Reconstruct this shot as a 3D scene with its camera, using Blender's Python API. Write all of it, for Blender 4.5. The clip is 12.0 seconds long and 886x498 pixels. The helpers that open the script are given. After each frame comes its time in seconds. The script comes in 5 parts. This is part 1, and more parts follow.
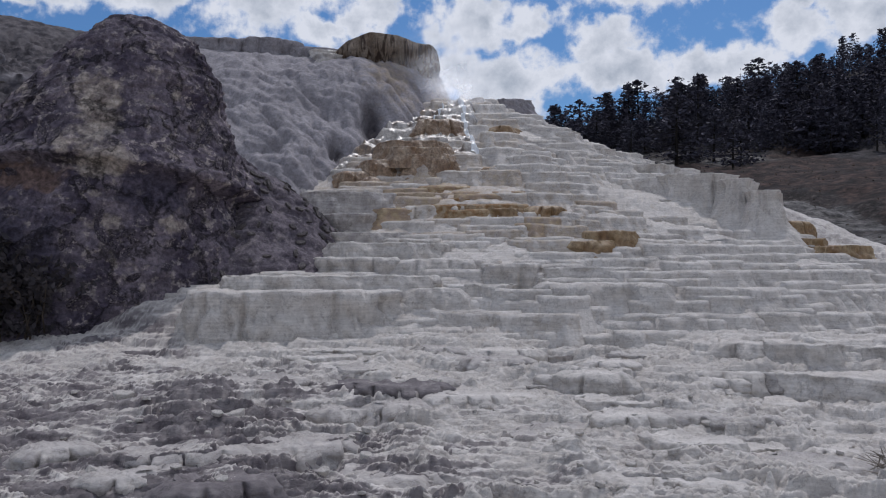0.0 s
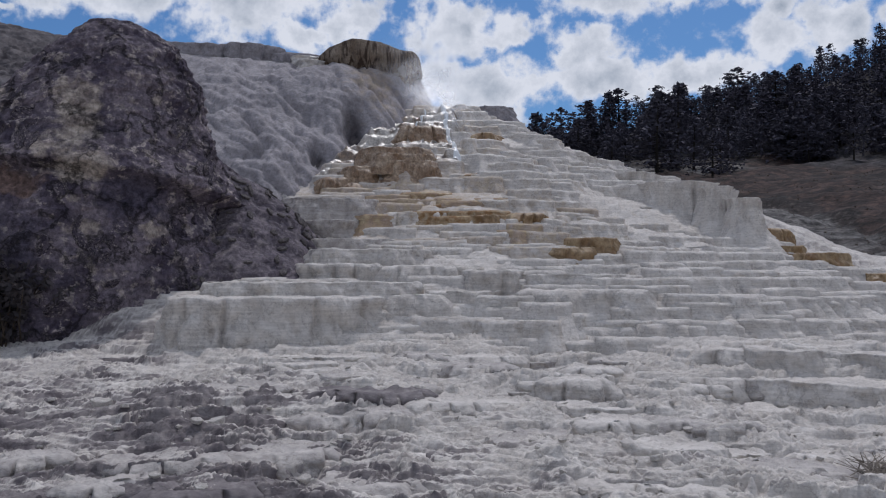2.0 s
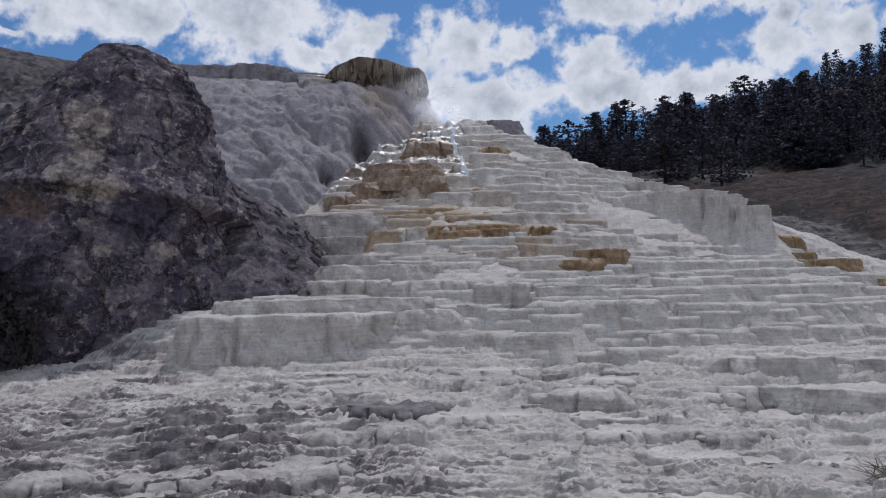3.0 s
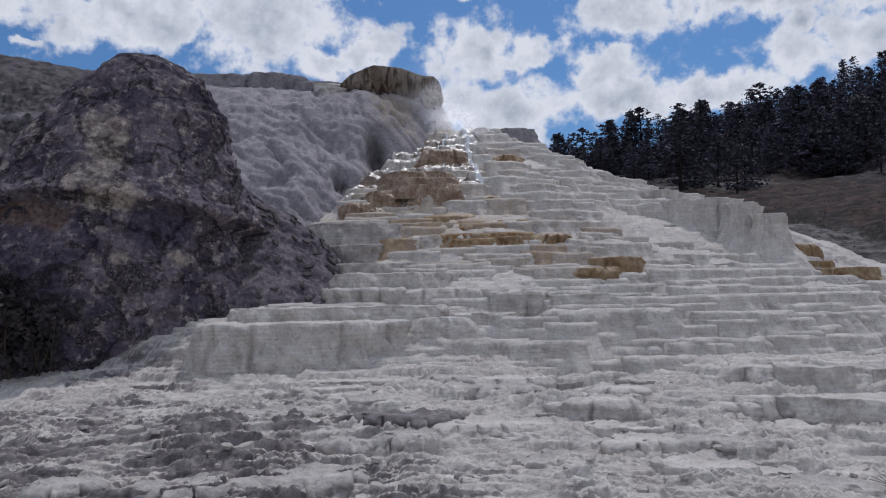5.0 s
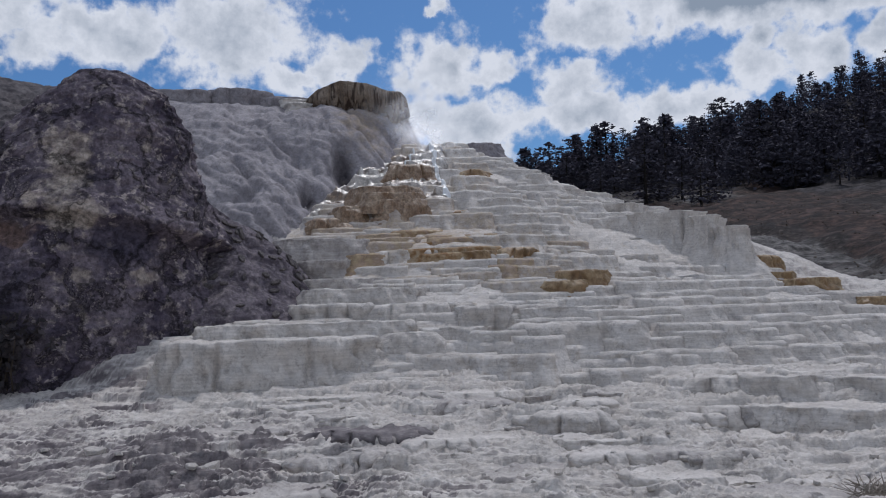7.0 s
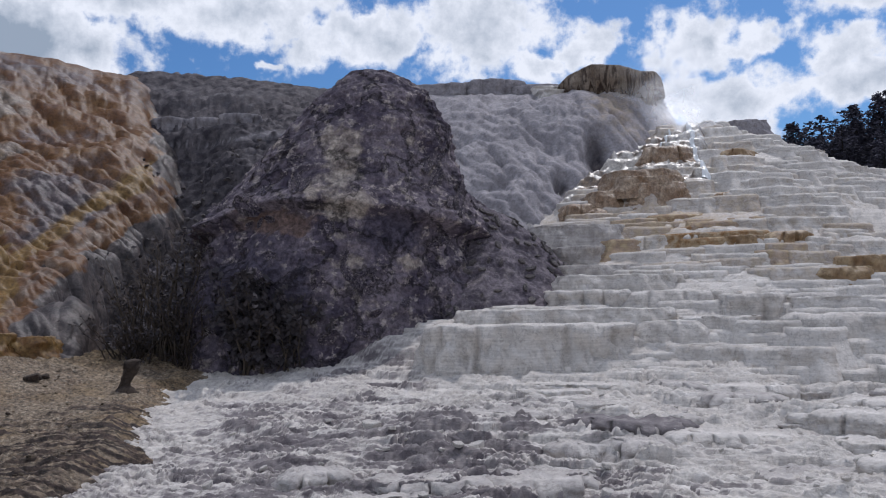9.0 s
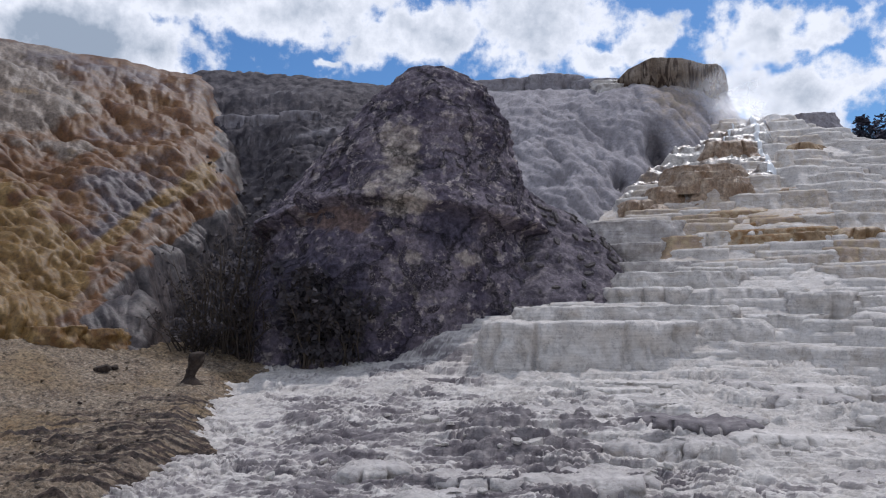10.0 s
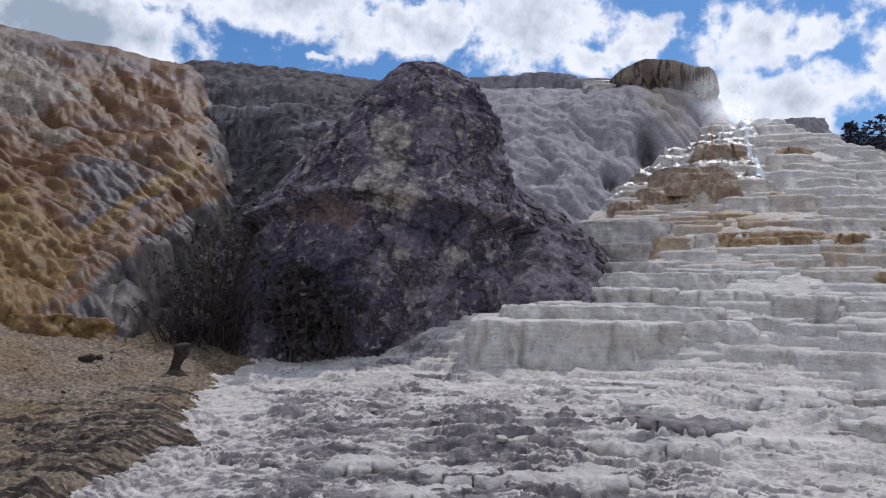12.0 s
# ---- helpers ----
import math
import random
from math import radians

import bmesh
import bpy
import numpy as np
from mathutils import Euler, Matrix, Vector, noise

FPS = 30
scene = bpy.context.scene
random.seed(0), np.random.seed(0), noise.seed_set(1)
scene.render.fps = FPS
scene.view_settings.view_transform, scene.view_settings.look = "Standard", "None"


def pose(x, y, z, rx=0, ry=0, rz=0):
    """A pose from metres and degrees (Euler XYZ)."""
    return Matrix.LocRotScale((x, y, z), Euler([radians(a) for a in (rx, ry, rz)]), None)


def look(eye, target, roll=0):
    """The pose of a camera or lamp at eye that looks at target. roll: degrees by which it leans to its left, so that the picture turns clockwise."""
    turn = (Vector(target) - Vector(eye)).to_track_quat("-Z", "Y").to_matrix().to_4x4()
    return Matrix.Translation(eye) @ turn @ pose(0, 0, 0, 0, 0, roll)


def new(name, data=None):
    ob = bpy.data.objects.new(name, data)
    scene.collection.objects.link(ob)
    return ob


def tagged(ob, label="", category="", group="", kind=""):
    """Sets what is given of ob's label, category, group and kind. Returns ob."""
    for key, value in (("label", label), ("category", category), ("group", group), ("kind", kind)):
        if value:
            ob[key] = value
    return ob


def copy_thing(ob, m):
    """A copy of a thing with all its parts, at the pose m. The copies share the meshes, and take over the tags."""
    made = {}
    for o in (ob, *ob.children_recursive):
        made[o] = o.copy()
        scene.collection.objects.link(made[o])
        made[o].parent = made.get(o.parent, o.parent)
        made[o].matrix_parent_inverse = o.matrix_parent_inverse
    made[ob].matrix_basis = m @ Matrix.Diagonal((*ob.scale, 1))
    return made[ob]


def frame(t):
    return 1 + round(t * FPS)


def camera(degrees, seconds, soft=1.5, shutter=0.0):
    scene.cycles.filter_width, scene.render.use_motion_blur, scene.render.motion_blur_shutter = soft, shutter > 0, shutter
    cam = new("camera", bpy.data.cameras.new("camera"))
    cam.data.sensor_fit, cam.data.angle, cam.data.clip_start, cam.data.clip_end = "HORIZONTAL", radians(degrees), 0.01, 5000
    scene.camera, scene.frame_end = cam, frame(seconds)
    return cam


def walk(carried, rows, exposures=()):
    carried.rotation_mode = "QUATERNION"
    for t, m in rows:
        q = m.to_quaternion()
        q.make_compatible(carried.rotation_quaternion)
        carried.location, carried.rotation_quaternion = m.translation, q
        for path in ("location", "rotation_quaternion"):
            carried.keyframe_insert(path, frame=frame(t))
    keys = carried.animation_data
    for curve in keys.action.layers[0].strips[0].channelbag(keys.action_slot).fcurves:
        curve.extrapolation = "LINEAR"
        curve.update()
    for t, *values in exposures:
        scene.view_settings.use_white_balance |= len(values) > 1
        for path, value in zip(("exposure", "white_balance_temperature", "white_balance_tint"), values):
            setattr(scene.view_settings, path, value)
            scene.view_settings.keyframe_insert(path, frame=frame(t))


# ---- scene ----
# ---------------------------------------------------------------- camera
EYE = 2.2  # eye height above the flat in front of the terraces
cam = camera(57.0, 12.0, soft=1.1)
# seconds, yaw to the left, pitch, roll, then the sway of the holder in metres
PATH = [
    (0, 0.00, 1.00, 0.00, 0.000, 0.000, 0.000),
    (0.5, 0.22, 1.18, 0.27, -0.013, 0.030, 0.010),
    (1, 0.10, 1.27, 0.13, -0.004, 0.036, -0.002),
    (1.5, -0.34, 1.33, 0.01, -0.005, 0.039, -0.003),
    (2, -1.29, 1.49, -0.09, -0.012, 0.030, -0.011),
    (2.5, -1.60, 1.70, 0.92, 0.004, -0.020, -0.020),
    (3, -0.52, 2.55, 1.17, 0.007, -0.034, -0.026),
    (3.2, -0.56, 2.81, 1.19, 0.006, -0.036, -0.026),
    (4.8, 0.28, 2.94, 1.06, -0.002, -0.050, -0.024),
    (5, 0.47, 3.12, 1.08, -0.002, -0.050, -0.024),
    (5.5, -2.99, 3.77, 0.91, 0.014, -0.018, -0.030),
    (6, -7.37, 4.12, 0.63, 0.018, 0.000, -0.030),
    (6.5, -8.56, 4.16, 0.51, 0.034, -0.023, -0.026),
    (7, -1.70, 4.09, 1.77, 0.024, -0.050, -0.022),
    (7.5, 5.82, 4.25, 2.06, -0.012, -0.036, -0.012),
    (7.7, 8.46, 4.22, 1.95, -0.034, -0.024, -0.006),
    (9.3, 17.03, 3.39, 0.85, -0.112, -0.044, -0.012),
    (9.5, 18.18, 3.38, 0.74, -0.118, -0.044, -0.012),
    (10, 19.65, 3.30, 0.66, -0.140, -0.050, -0.010),
    (10.5, 19.78, 3.27, -0.26, -0.146, -0.050, -0.012),
    (11, 20.37, 3.34, 0.00, -0.153, -0.048, -0.012),
    (11.5, 18.64, 3.38, -0.34, -0.154, -0.052, -0.008),
    (12, 18.77, 3.03, -0.56, -0.152, -0.052, -0.006),
]
walk(cam, [(t, pose(x, y, EYE + z, 90 + p, r, a)) for t, a, p, r, x, y, z in PATH], [(0.0, -0.24, 6000, 16.0), (5.0, -0.26, 6000, 16.0), (6.5, -0.28, 5950, 15.0), (7.5, -0.24, 5950, 15.0), (9.5, 0.1, 6000, 16.0), (12.0, 0.13, 6000, 16.0)])

# ---------------------------------------------------------------- light
SUN_AZ, SUN_EL = -18.0, 59.0  # degrees to the left of +Y, degrees up
world = bpy.data.worlds.new("world")
scene.world = world
world.use_nodes = True
wn = world.node_tree.nodes
wl = world.node_tree.links
wn.clear()
sky = wn.new("ShaderNodeTexSky")
sky.sky_type = "NISHITA"
sky.sun_disc = False
sky.sun_elevation = radians(SUN_EL)
sky.sun_rotation = radians(-SUN_AZ)
bg = wn.new("ShaderNodeBackground")
bg.inputs["Strength"].default_value = 0.085
wo = wn.new("ShaderNodeOutputWorld")
def wmath(op, a, b=None, c=None, clamp=False):
    nd = wn.new("ShaderNodeMath")
    nd.operation, nd.use_clamp = op, clamp
    for k, v in enumerate((a, b, c)):
        if v is None:
            continue
        if isinstance(v, (int, float)):
            nd.inputs[k].default_value = v
        else:
            wl.new(v, nd.inputs[k])
    return nd.outputs[0]


# clouds: degrees to the left, degrees up, half width, half height, thickness
CLOUDS = (
    (12.7, 18.6, 5.3, 2.8, 1.05), (19.4, 18.7, 2.5, 1.6, 0.8), (5.7, 16.9, 2.4, 1.5, 0.95), (9.1, 16, 2.2, 0.9, 0.9), (-2.1, 16.3, 3.1, 2.1, 1.05),
    (-5.9, 16.5, 1.8, 1.2, 0.9), (-3.7, 12.8, 5.4, 1.9, 0.95), (-11.2, 14.9, 2.2, 1.3, 0.95), (-12.5, 13.3, 4.4, 1.5, 1), (-18.5, 13.1, 5.1, 1.1, 0.95),
    (-12.8, 18.7, 3.8, 2.1, 1.05), (-18.1, 18.8, 1.1, 1.8, 0.95), (-24.4, 19.9, 7.1, 1.9, 2.7), (-32.3, 19.1, 4.8, 1.6, 1.6), (-23.9, 14.9, 3.2, 1.5, 0.95),
    (-23.8, 16.8, 1.1, 0.9, 0.9), (-26.9, 15.7, 2, 1.7, 1), (-31.9, 15.4, 2.8, 1.5, 1), (-32, 16.8, 1.4, 1, 1), (-37.5, 16.2, 1.1, 1.3, 0.9),
    (-1.8, 20.8, 0.9, 0.5, 0.8), (44.3, 16.5, 6.1, 2.1, 2.2), (30.3, 19.4, 7.3, 1.9, 1.1), (24.7, 17.7, 2.4, 1.3, 0.95), (20.5, 18.2, 3.6, 1.9, 1),
    (37.8, 19.7, 5, 1.7, 1.1), (27.5, 16.5, 0.9, 0.4, 0.75), (51.3, 14.5, 4.6, 2.2, 1.9),
)
tc = wn.new("ShaderNodeTexCoord")
sep = wn.new("ShaderNodeSeparateXYZ")
wl.new(tc.outputs["Generated"], sep.inputs[0])
left = wmath("MULTIPLY", wmath("ARCTAN2", wmath("MULTIPLY", sep.outputs[0], -1.0), sep.outputs[1]), 57.2958)
up = wmath("MULTIPLY", wmath("ARCSINE", sep.outputs[2]), 57.2958)
pos = wn.new("ShaderNodeCombineXYZ")
wl.new(left, pos.inputs[0])
wl.new(up, pos.inputs[1])
bend = wn.new("ShaderNodeTexNoise")
bend.inputs["Scale"].default_value = 0.3
bend.inputs["Detail"].default_value = 5
bend.inputs["Roughness"].default_value = 0.55
wl.new(pos.outputs[0], bend.inputs["Vector"])
bsep = wn.new("ShaderNodeSeparateXYZ")
wl.new(bend.outputs["Color"], bsep.inputs[0])
bleft = wmath("ADD", left, wmath("MULTIPLY_ADD", bsep.outputs[0], 6.0, -3.0))
bup = wmath("ADD", up, wmath("MULTIPLY_ADD", bsep.outputs[1], 3.6, -1.8))
puff = wn.new("ShaderNodeTexNoise")
puff.inputs["Scale"].default_value = 0.5
puff.inputs["Detail"].default_value = 9
puff.inputs["Roughness"].default_value = 0.6
wl.new(pos.outputs[0], puff.inputs["Vector"])
wide = wn.new("ShaderNodeTexNoise")
wide.inputs["Scale"].default_value = 3.0
wide.inputs["Detail"].default_value = 5
wl.new(tc.outputs["Generated"], wide.inputs["Vector"])
total = None
for ca, ce, hw, hh, thick in CLOUDS:
    dx = wmath("MULTIPLY", wmath("SUBTRACT", bleft, ca), 1.0 / hw)
    dy = wmath("MULTIPLY", wmath("SUBTRACT", bup, ce), 1.0 / hh)
    q = wmath("MULTIPLY", wmath("ADD", wmath("MULTIPLY", dx, dx), wmath("MULTIPLY", dy, dy)), -1.0)
    blob = wmath("MULTIPLY", wmath("EXPONENT", q), thick)
    total = blob if total is None else wmath("MAXIMUM", total, blob)
# elsewhere a broken field of cumulus goes on round the sky
away = wmath("MULTIPLY", wmath("SUBTRACT", wmath("ABSOLUTE", wmath("SUBTRACT", left, 5.0)), 50.0), 0.1, clamp=True)
high = wmath("MULTIPLY", wmath("SUBTRACT", up, 22.0), 0.15, clamp=True)
field = wmath("MULTIPLY", wmath("MAXIMUM", away, high), wmath("MULTIPLY_ADD", wide.outputs["Fac"], 4.0, -1.5), clamp=True)
total = wmath("MAXIMUM", total, field)
dens = wmath("ADD", total, wmath("MULTIPLY_ADD", puff.outputs["Fac"], 1.6, -0.77))
cover = wn.new("ShaderNodeMapRange")
cover.interpolation_type = "SMOOTHSTEP"
cover.inputs[1].default_value, cover.inputs[2].default_value = 0.16, 0.62
wl.new(dens, cover.inputs[0])
# thick parts are greyer, thin edges catch the light
shade = wn.new("ShaderNodeMapRange")
shade.inputs[1].default_value, shade.inputs[2].default_value = 0.45, 1.7
relief = wn.new("ShaderNodeTexNoise")
relief.inputs["Scale"].default_value = 0.42
relief.inputs["Detail"].default_value = 7
relief.inputs["Roughness"].default_value = 0.6
lift = wn.new("ShaderNodeVectorMath")
lift.operation = "ADD"
lift.inputs[1].default_value = (0.4, 0.9, 3.0)
wl.new(pos.outputs[0], lift.inputs[0])
wl.new(lift.outputs[0], relief.inputs["Vector"])
wl.new(wmath("ADD", dens, wmath("MULTIPLY_ADD", relief.outputs["Fac"], 2.0, -1.05)), shade.inputs[0])
ccol = wn.new("ShaderNodeMix")
ccol.data_type = "RGBA"
ccol.inputs[6].default_value, ccol.inputs[7].default_value = (9.6, 9.9, 10.0, 1), (3.6, 4.3, 5.0, 1)
wl.new(shade.outputs[0], ccol.inputs[0])
deep = wn.new("ShaderNodeMix")
deep.data_type, deep.blend_type = "RGBA", "MULTIPLY"
deep.inputs[0].default_value = 1.0
deep.inputs[7].default_value = (0.44, 0.71, 0.96, 1)
wl.new(sky.outputs["Color"], deep.inputs[6])
smix = wn.new("ShaderNodeMix")
smix.data_type = "RGBA"
wl.new(cover.outputs[0], smix.inputs[0])
wl.new(deep.outputs[2], smix.inputs[6])
wl.new(ccol.outputs[2], smix.inputs[7])
wl.new(smix.outputs[2], bg.inputs["Color"])
wl.new(bg.outputs["Background"], wo.inputs["Surface"])
sun = new("sun", bpy.data.lights.new("sun", "SUN"))
sun.data.energy = 1.75
sun.data.angle = radians(0.5)
sun.data.color = (1.0, 0.95, 0.87)
sa, se = radians(SUN_AZ), radians(SUN_EL)
sun_dir = Vector((-math.sin(sa) * math.cos(se), math.cos(sa) * math.cos(se), math.sin(se)))
sun.matrix_world = look(sun_dir * 300, (0, 0, 0))
scene.view_settings.exposure = 0.0


# ---------------------------------------------------------------- numeric noise
rng = np.random.default_rng(7)
PERM = rng.permutation(256)
PERM = np.concatenate([PERM, PERM, PERM])
GRAD = rng.uniform(0, 2 * np.pi, 256)
GX, GY = np.cos(GRAD), np.sin(GRAD)


def perlin(x, y, seed=0):
    """Gradient noise, about -0.7 to 0.7, on arrays."""
    xf, yf = np.floor(x), np.floor(y)
    xi, yi = (xf.astype(int) + seed * 37) & 255, (yf.astype(int) + seed * 91) & 255
    fx, fy = x - xf, y - yf
    u, v = fx * fx * fx * (fx * (fx * 6 - 15) + 10), fy * fy * fy * (fy * (fy * 6 - 15) + 10)

    def corner(i, j):
        k = PERM[PERM[(xi + i) & 255] + ((yi + j) & 255)]
        return GX[k] * (fx - i) + GY[k] * (fy - j)

    a, b, c, d = corner(0, 0), corner(1, 0), corner(0, 1), corner(1, 1)
    return (a + (b - a) * u) + ((c + (d - c) * u) - (a + (b - a) * u)) * v


def fbm(x, y, octaves, seed=0, gain=0.5):
    total, amp = 0.0, 1.0
    for o in range(octaves):
        total = total + amp * perlin(x * 2**o, y * 2**o, seed + o)
        amp *= gain
    return total


def cells(x, y, seed=0):
    """Distance to the nearest point of a jittered grid: round lumps."""
    xf, yf = np.floor(x), np.floor(y)
    best = np.full(np.shape(x), 9.0)
    for i in (-1, 0, 1):
        for j in (-1, 0, 1):
            k = PERM[PERM[(xf.astype(int) + i + seed * 53) & 255] + ((yf.astype(int) + j) & 255)]
            px, py = xf + i + 0.5 + 0.42 * GX[k], yf + j + 0.5 + 0.42 * GY[k]
            best = np.minimum(best, (x - px) ** 2 + (y - py) ** 2)
    return np.sqrt(best)


def ramp(x, a, b):
    t = np.clip((x - a) / (b - a), 0, 1)
    return t * t * (3 - 2 * t)


# ---------------------------------------------------------------- materials
def material(name):
    m = bpy.data.materials.new(name)
    m.use_nodes = True
    return m, m.node_tree.nodes, m.node_tree.links, m.node_tree.nodes["Principled BSDF"]


def rgba(c):
    return (c[0], c[1], c[2], 1.0)


def mineral(name, colors, scale=1.0, rough=0.85, bump=0.3, grain=6.0, stains=(), wet="", streak=0.0, spec=0.3, run=(0.5, 0.43, 0.36), speck=0.0, width=(0.45, 0.75), grit=14, crisp=(0.5, 0.72), strata=0.0, patch=(0.36, 0.66), crack=0.0, hard=1.0, thin=0.06, joint=0.62, bands=0.0):
    """A rock: three colours mixed by noise at two scales, stains named by vertex attributes, relief at two scales."""
    m, n, l, p = material(name)
    geo = n.new("ShaderNodeTexCoord")
    src = geo.outputs["Object"]
    big = n.new("ShaderNodeTexNoise")
    big.inputs["Scale"].default_value = 0.9 * scale
    big.inputs["Detail"].default_value = 8
    big.inputs["Roughness"].default_value = 0.65
    small = n.new("ShaderNodeTexNoise")
    small.inputs["Scale"].default_value = grain * scale
    small.inputs["Detail"].default_value = 6
    small.inputs["Roughness"].default_value = 0.7
    l.new(src, big.inputs["Vector"])
    l.new(src, small.inputs["Vector"])
    r1 = n.new("ShaderNodeValToRGB")
    r1.color_ramp.elements[0].position, r1.color_ramp.elements[1].position = patch
    r1.color_ramp.elements[0].color, r1.color_ramp.elements[1].color = rgba(colors[0]), rgba(colors[1])
    l.new(big.outputs["Fac"], r1.inputs["Fac"])
    r2 = n.new("ShaderNodeValToRGB")
    r2.color_ramp.elements[0].position, r2.color_ramp.elements[1].position = crisp
    r2.color_ramp.elements[0].color, r2.color_ramp.elements[1].color = (0, 0, 0, 1), (1, 1, 1, 1)
    l.new(small.outputs["Fac"], r2.inputs["Fac"])
    mix = n.new("ShaderNodeMix")
    mix.data_type = "RGBA"
    mix.inputs[7].default_value = rgba(colors[2])
    l.new(r2.outputs["Color"], mix.inputs[0])
    l.new(r1.outputs["Color"], mix.inputs[6])
    out = mix.outputs[2]
    if streak:
        # mineral runs that hang down steep faces
        mp = n.new("ShaderNodeMapping")
        mp.inputs["Scale"].default_value = (7, 7, 0.7)
        l.new(src, mp.inputs["Vector"])
        sn = n.new("ShaderNodeTexNoise")
        sn.inputs["Scale"].default_value = 1.0
        sn.inputs["Detail"].default_value = 5
        l.new(mp.outputs["Vector"], sn.inputs["Vector"])
        sr = n.new("ShaderNodeMapRange")
        sr.inputs[1].default_value, sr.inputs[2].default_value = width
        sr.inputs[3].default_value, sr.inputs[4].default_value = 0.0, streak
        l.new(sn.outputs["Fac"], sr.inputs[0])
        sm = n.new("ShaderNodeMix")
        sm.data_type = "RGBA"
        sm.blend_type = "MULTIPLY"
        sm.inputs[7].default_value = rgba(run)
        l.new(sr.outputs[0], sm.inputs[0])
        l.new(out, sm.inputs[6])
        out = sm.outputs[2]
    for attr, color, color2 in stains:
        at = n.new("ShaderNodeAttribute")
        at.attribute_name = attr
        sn = n.new("ShaderNodeTexNoise")
        sn.inputs["Scale"].default_value = 2.6 * scale
        sn.inputs["Detail"].default_value = 6
        l.new(src, sn.inputs["Vector"])
        cm = n.new("ShaderNodeMix")
        cm.data_type = "RGBA"
        cm.inputs[6].default_value, cm.inputs[7].default_value = rgba(color), rgba(color2)
        sr = n.new("ShaderNodeMapRange")
        sr.inputs[1].default_value, sr.inputs[2].default_value = 0.38, 0.64
        l.new(sn.outputs["Fac"], sr.inputs[0])
        l.new(sr.outputs[0], cm.inputs[0])
        # the stain's edge breaks up with the noise
        ad = n.new("ShaderNodeMath")
        ad.operation = "MULTIPLY_ADD"
        ad.inputs[1].default_value, ad.inputs[2].default_value = 2.0, -0.5
        l.new(at.outputs["Fac"], ad.inputs[0])
        ae = n.new("ShaderNodeMath")
        ae.operation = "ADD"
        l.new(ad.outputs[0], ae.inputs[0])
        sc = n.new("ShaderNodeMath")
        sc.operation = "MULTIPLY_ADD"
        sc.inputs[1].default_value, sc.inputs[2].default_value = 1.6, -0.8
        l.new(sn.outputs["Fac"], sc.inputs[0])
        l.new(sc.outputs[0], ae.inputs[1])
        ml = n.new("ShaderNodeMath")
        ml.operation = "MULTIPLY"
        ml.use_clamp = True
        hd = n.new("ShaderNodeMath")
        hd.operation = "MULTIPLY_ADD"
        hd.use_clamp = True
        hd.inputs[1].default_value, hd.inputs[2].default_value = hard, 0.45 * (1 - hard)
        l.new(ae.outputs[0], hd.inputs[0])
        l.new(hd.outputs[0], ml.inputs[0])
        gt = n.new("ShaderNodeMath")
        gt.operation = "MULTIPLY"
        gt.use_clamp = True
        gt.inputs[1].default_value = 6.0
        l.new(at.outputs["Fac"], gt.inputs[0])
        l.new(gt.outputs[0], ml.inputs[1])
        mm = n.new("ShaderNodeMix")
        mm.data_type = "RGBA"
        l.new(ml.outputs[0], mm.inputs[0])
        l.new(out, mm.inputs[6])
        l.new(cm.outputs[2], mm.inputs[7])
        out = mm.outputs[2]
    if speck:
        # grit and pits
        gn = n.new("ShaderNodeTexNoise")
        gn.inputs["Scale"].default_value = grit
        gn.inputs["Detail"].default_value = 4
        gn.inputs["Roughness"].default_value = 0.75
        l.new(src, gn.inputs["Vector"])
        gr = n.new("ShaderNodeMapRange")
        gr.inputs[1].default_value, gr.inputs[2].default_value = 0.36, 0.64
        gr.inputs[3].default_value, gr.inputs[4].default_value = 1 - speck, 1 + 0.35 * speck
        l.new(gn.outputs["Fac"], gr.inputs[0])
        gm = n.new("ShaderNodeVectorMath")
        gm.operation = "SCALE"
        l.new(out, gm.inputs[0])
        l.new(gr.outputs[0], gm.inputs["Scale"])
        out = gm.outputs[0]
    if bands:
        # thin level growth bands
        bmap = n.new("ShaderNodeMapping")
        bmap.inputs["Scale"].default_value = (1.5, 1.5, 24)
        l.new(src, bmap.inputs["Vector"])
        bn = n.new("ShaderNodeTexNoise")
        bn.inputs["Scale"].default_value = 1.0
        bn.inputs["Detail"].default_value = 5
        bn.inputs["Roughness"].default_value = 0.65
        l.new(bmap.outputs["Vector"], bn.inputs["Vector"])
        br = n.new("ShaderNodeMapRange")
        br.inputs[1].default_value, br.inputs[2].default_value = 0.34, 0.62
        br.inputs[3].default_value, br.inputs[4].default_value = 1 - bands, 1 + 0.2 * bands
        l.new(bn.outputs["Fac"], br.inputs[0])
        bs = n.new("ShaderNodeVectorMath")
        bs.operation = "SCALE"
        l.new(out, bs.inputs[0])
        l.new(br.outputs[0], bs.inputs["Scale"])
        out = bs.outputs[0]
    if crack:
        # a broken net of joints, bent by noise
        wv = n.new("ShaderNodeVectorMath")
        wv.operation = "MULTIPLY_ADD"
        wv.inputs[1].default_value = (2.2, 2.2, 2.2)
        l.new(big.outputs["Color"], wv.inputs[0])
        l.new(src, wv.inputs[2])
        vo = n.new("ShaderNodeTexVoronoi")
        vo.feature = "DISTANCE_TO_EDGE"
        vo.inputs["Scale"].default_value = crack
        l.new(wv.outputs[0], vo.inputs["Vector"])
        vr = n.new("ShaderNodeMapRange")
        vr.inputs[1].default_value, vr.inputs[2].default_value = 0.0, thin
        vr.inputs[3].default_value, vr.inputs[4].default_value = joint, 1.0
        l.new(vo.outputs["Distance"], vr.inputs[0])
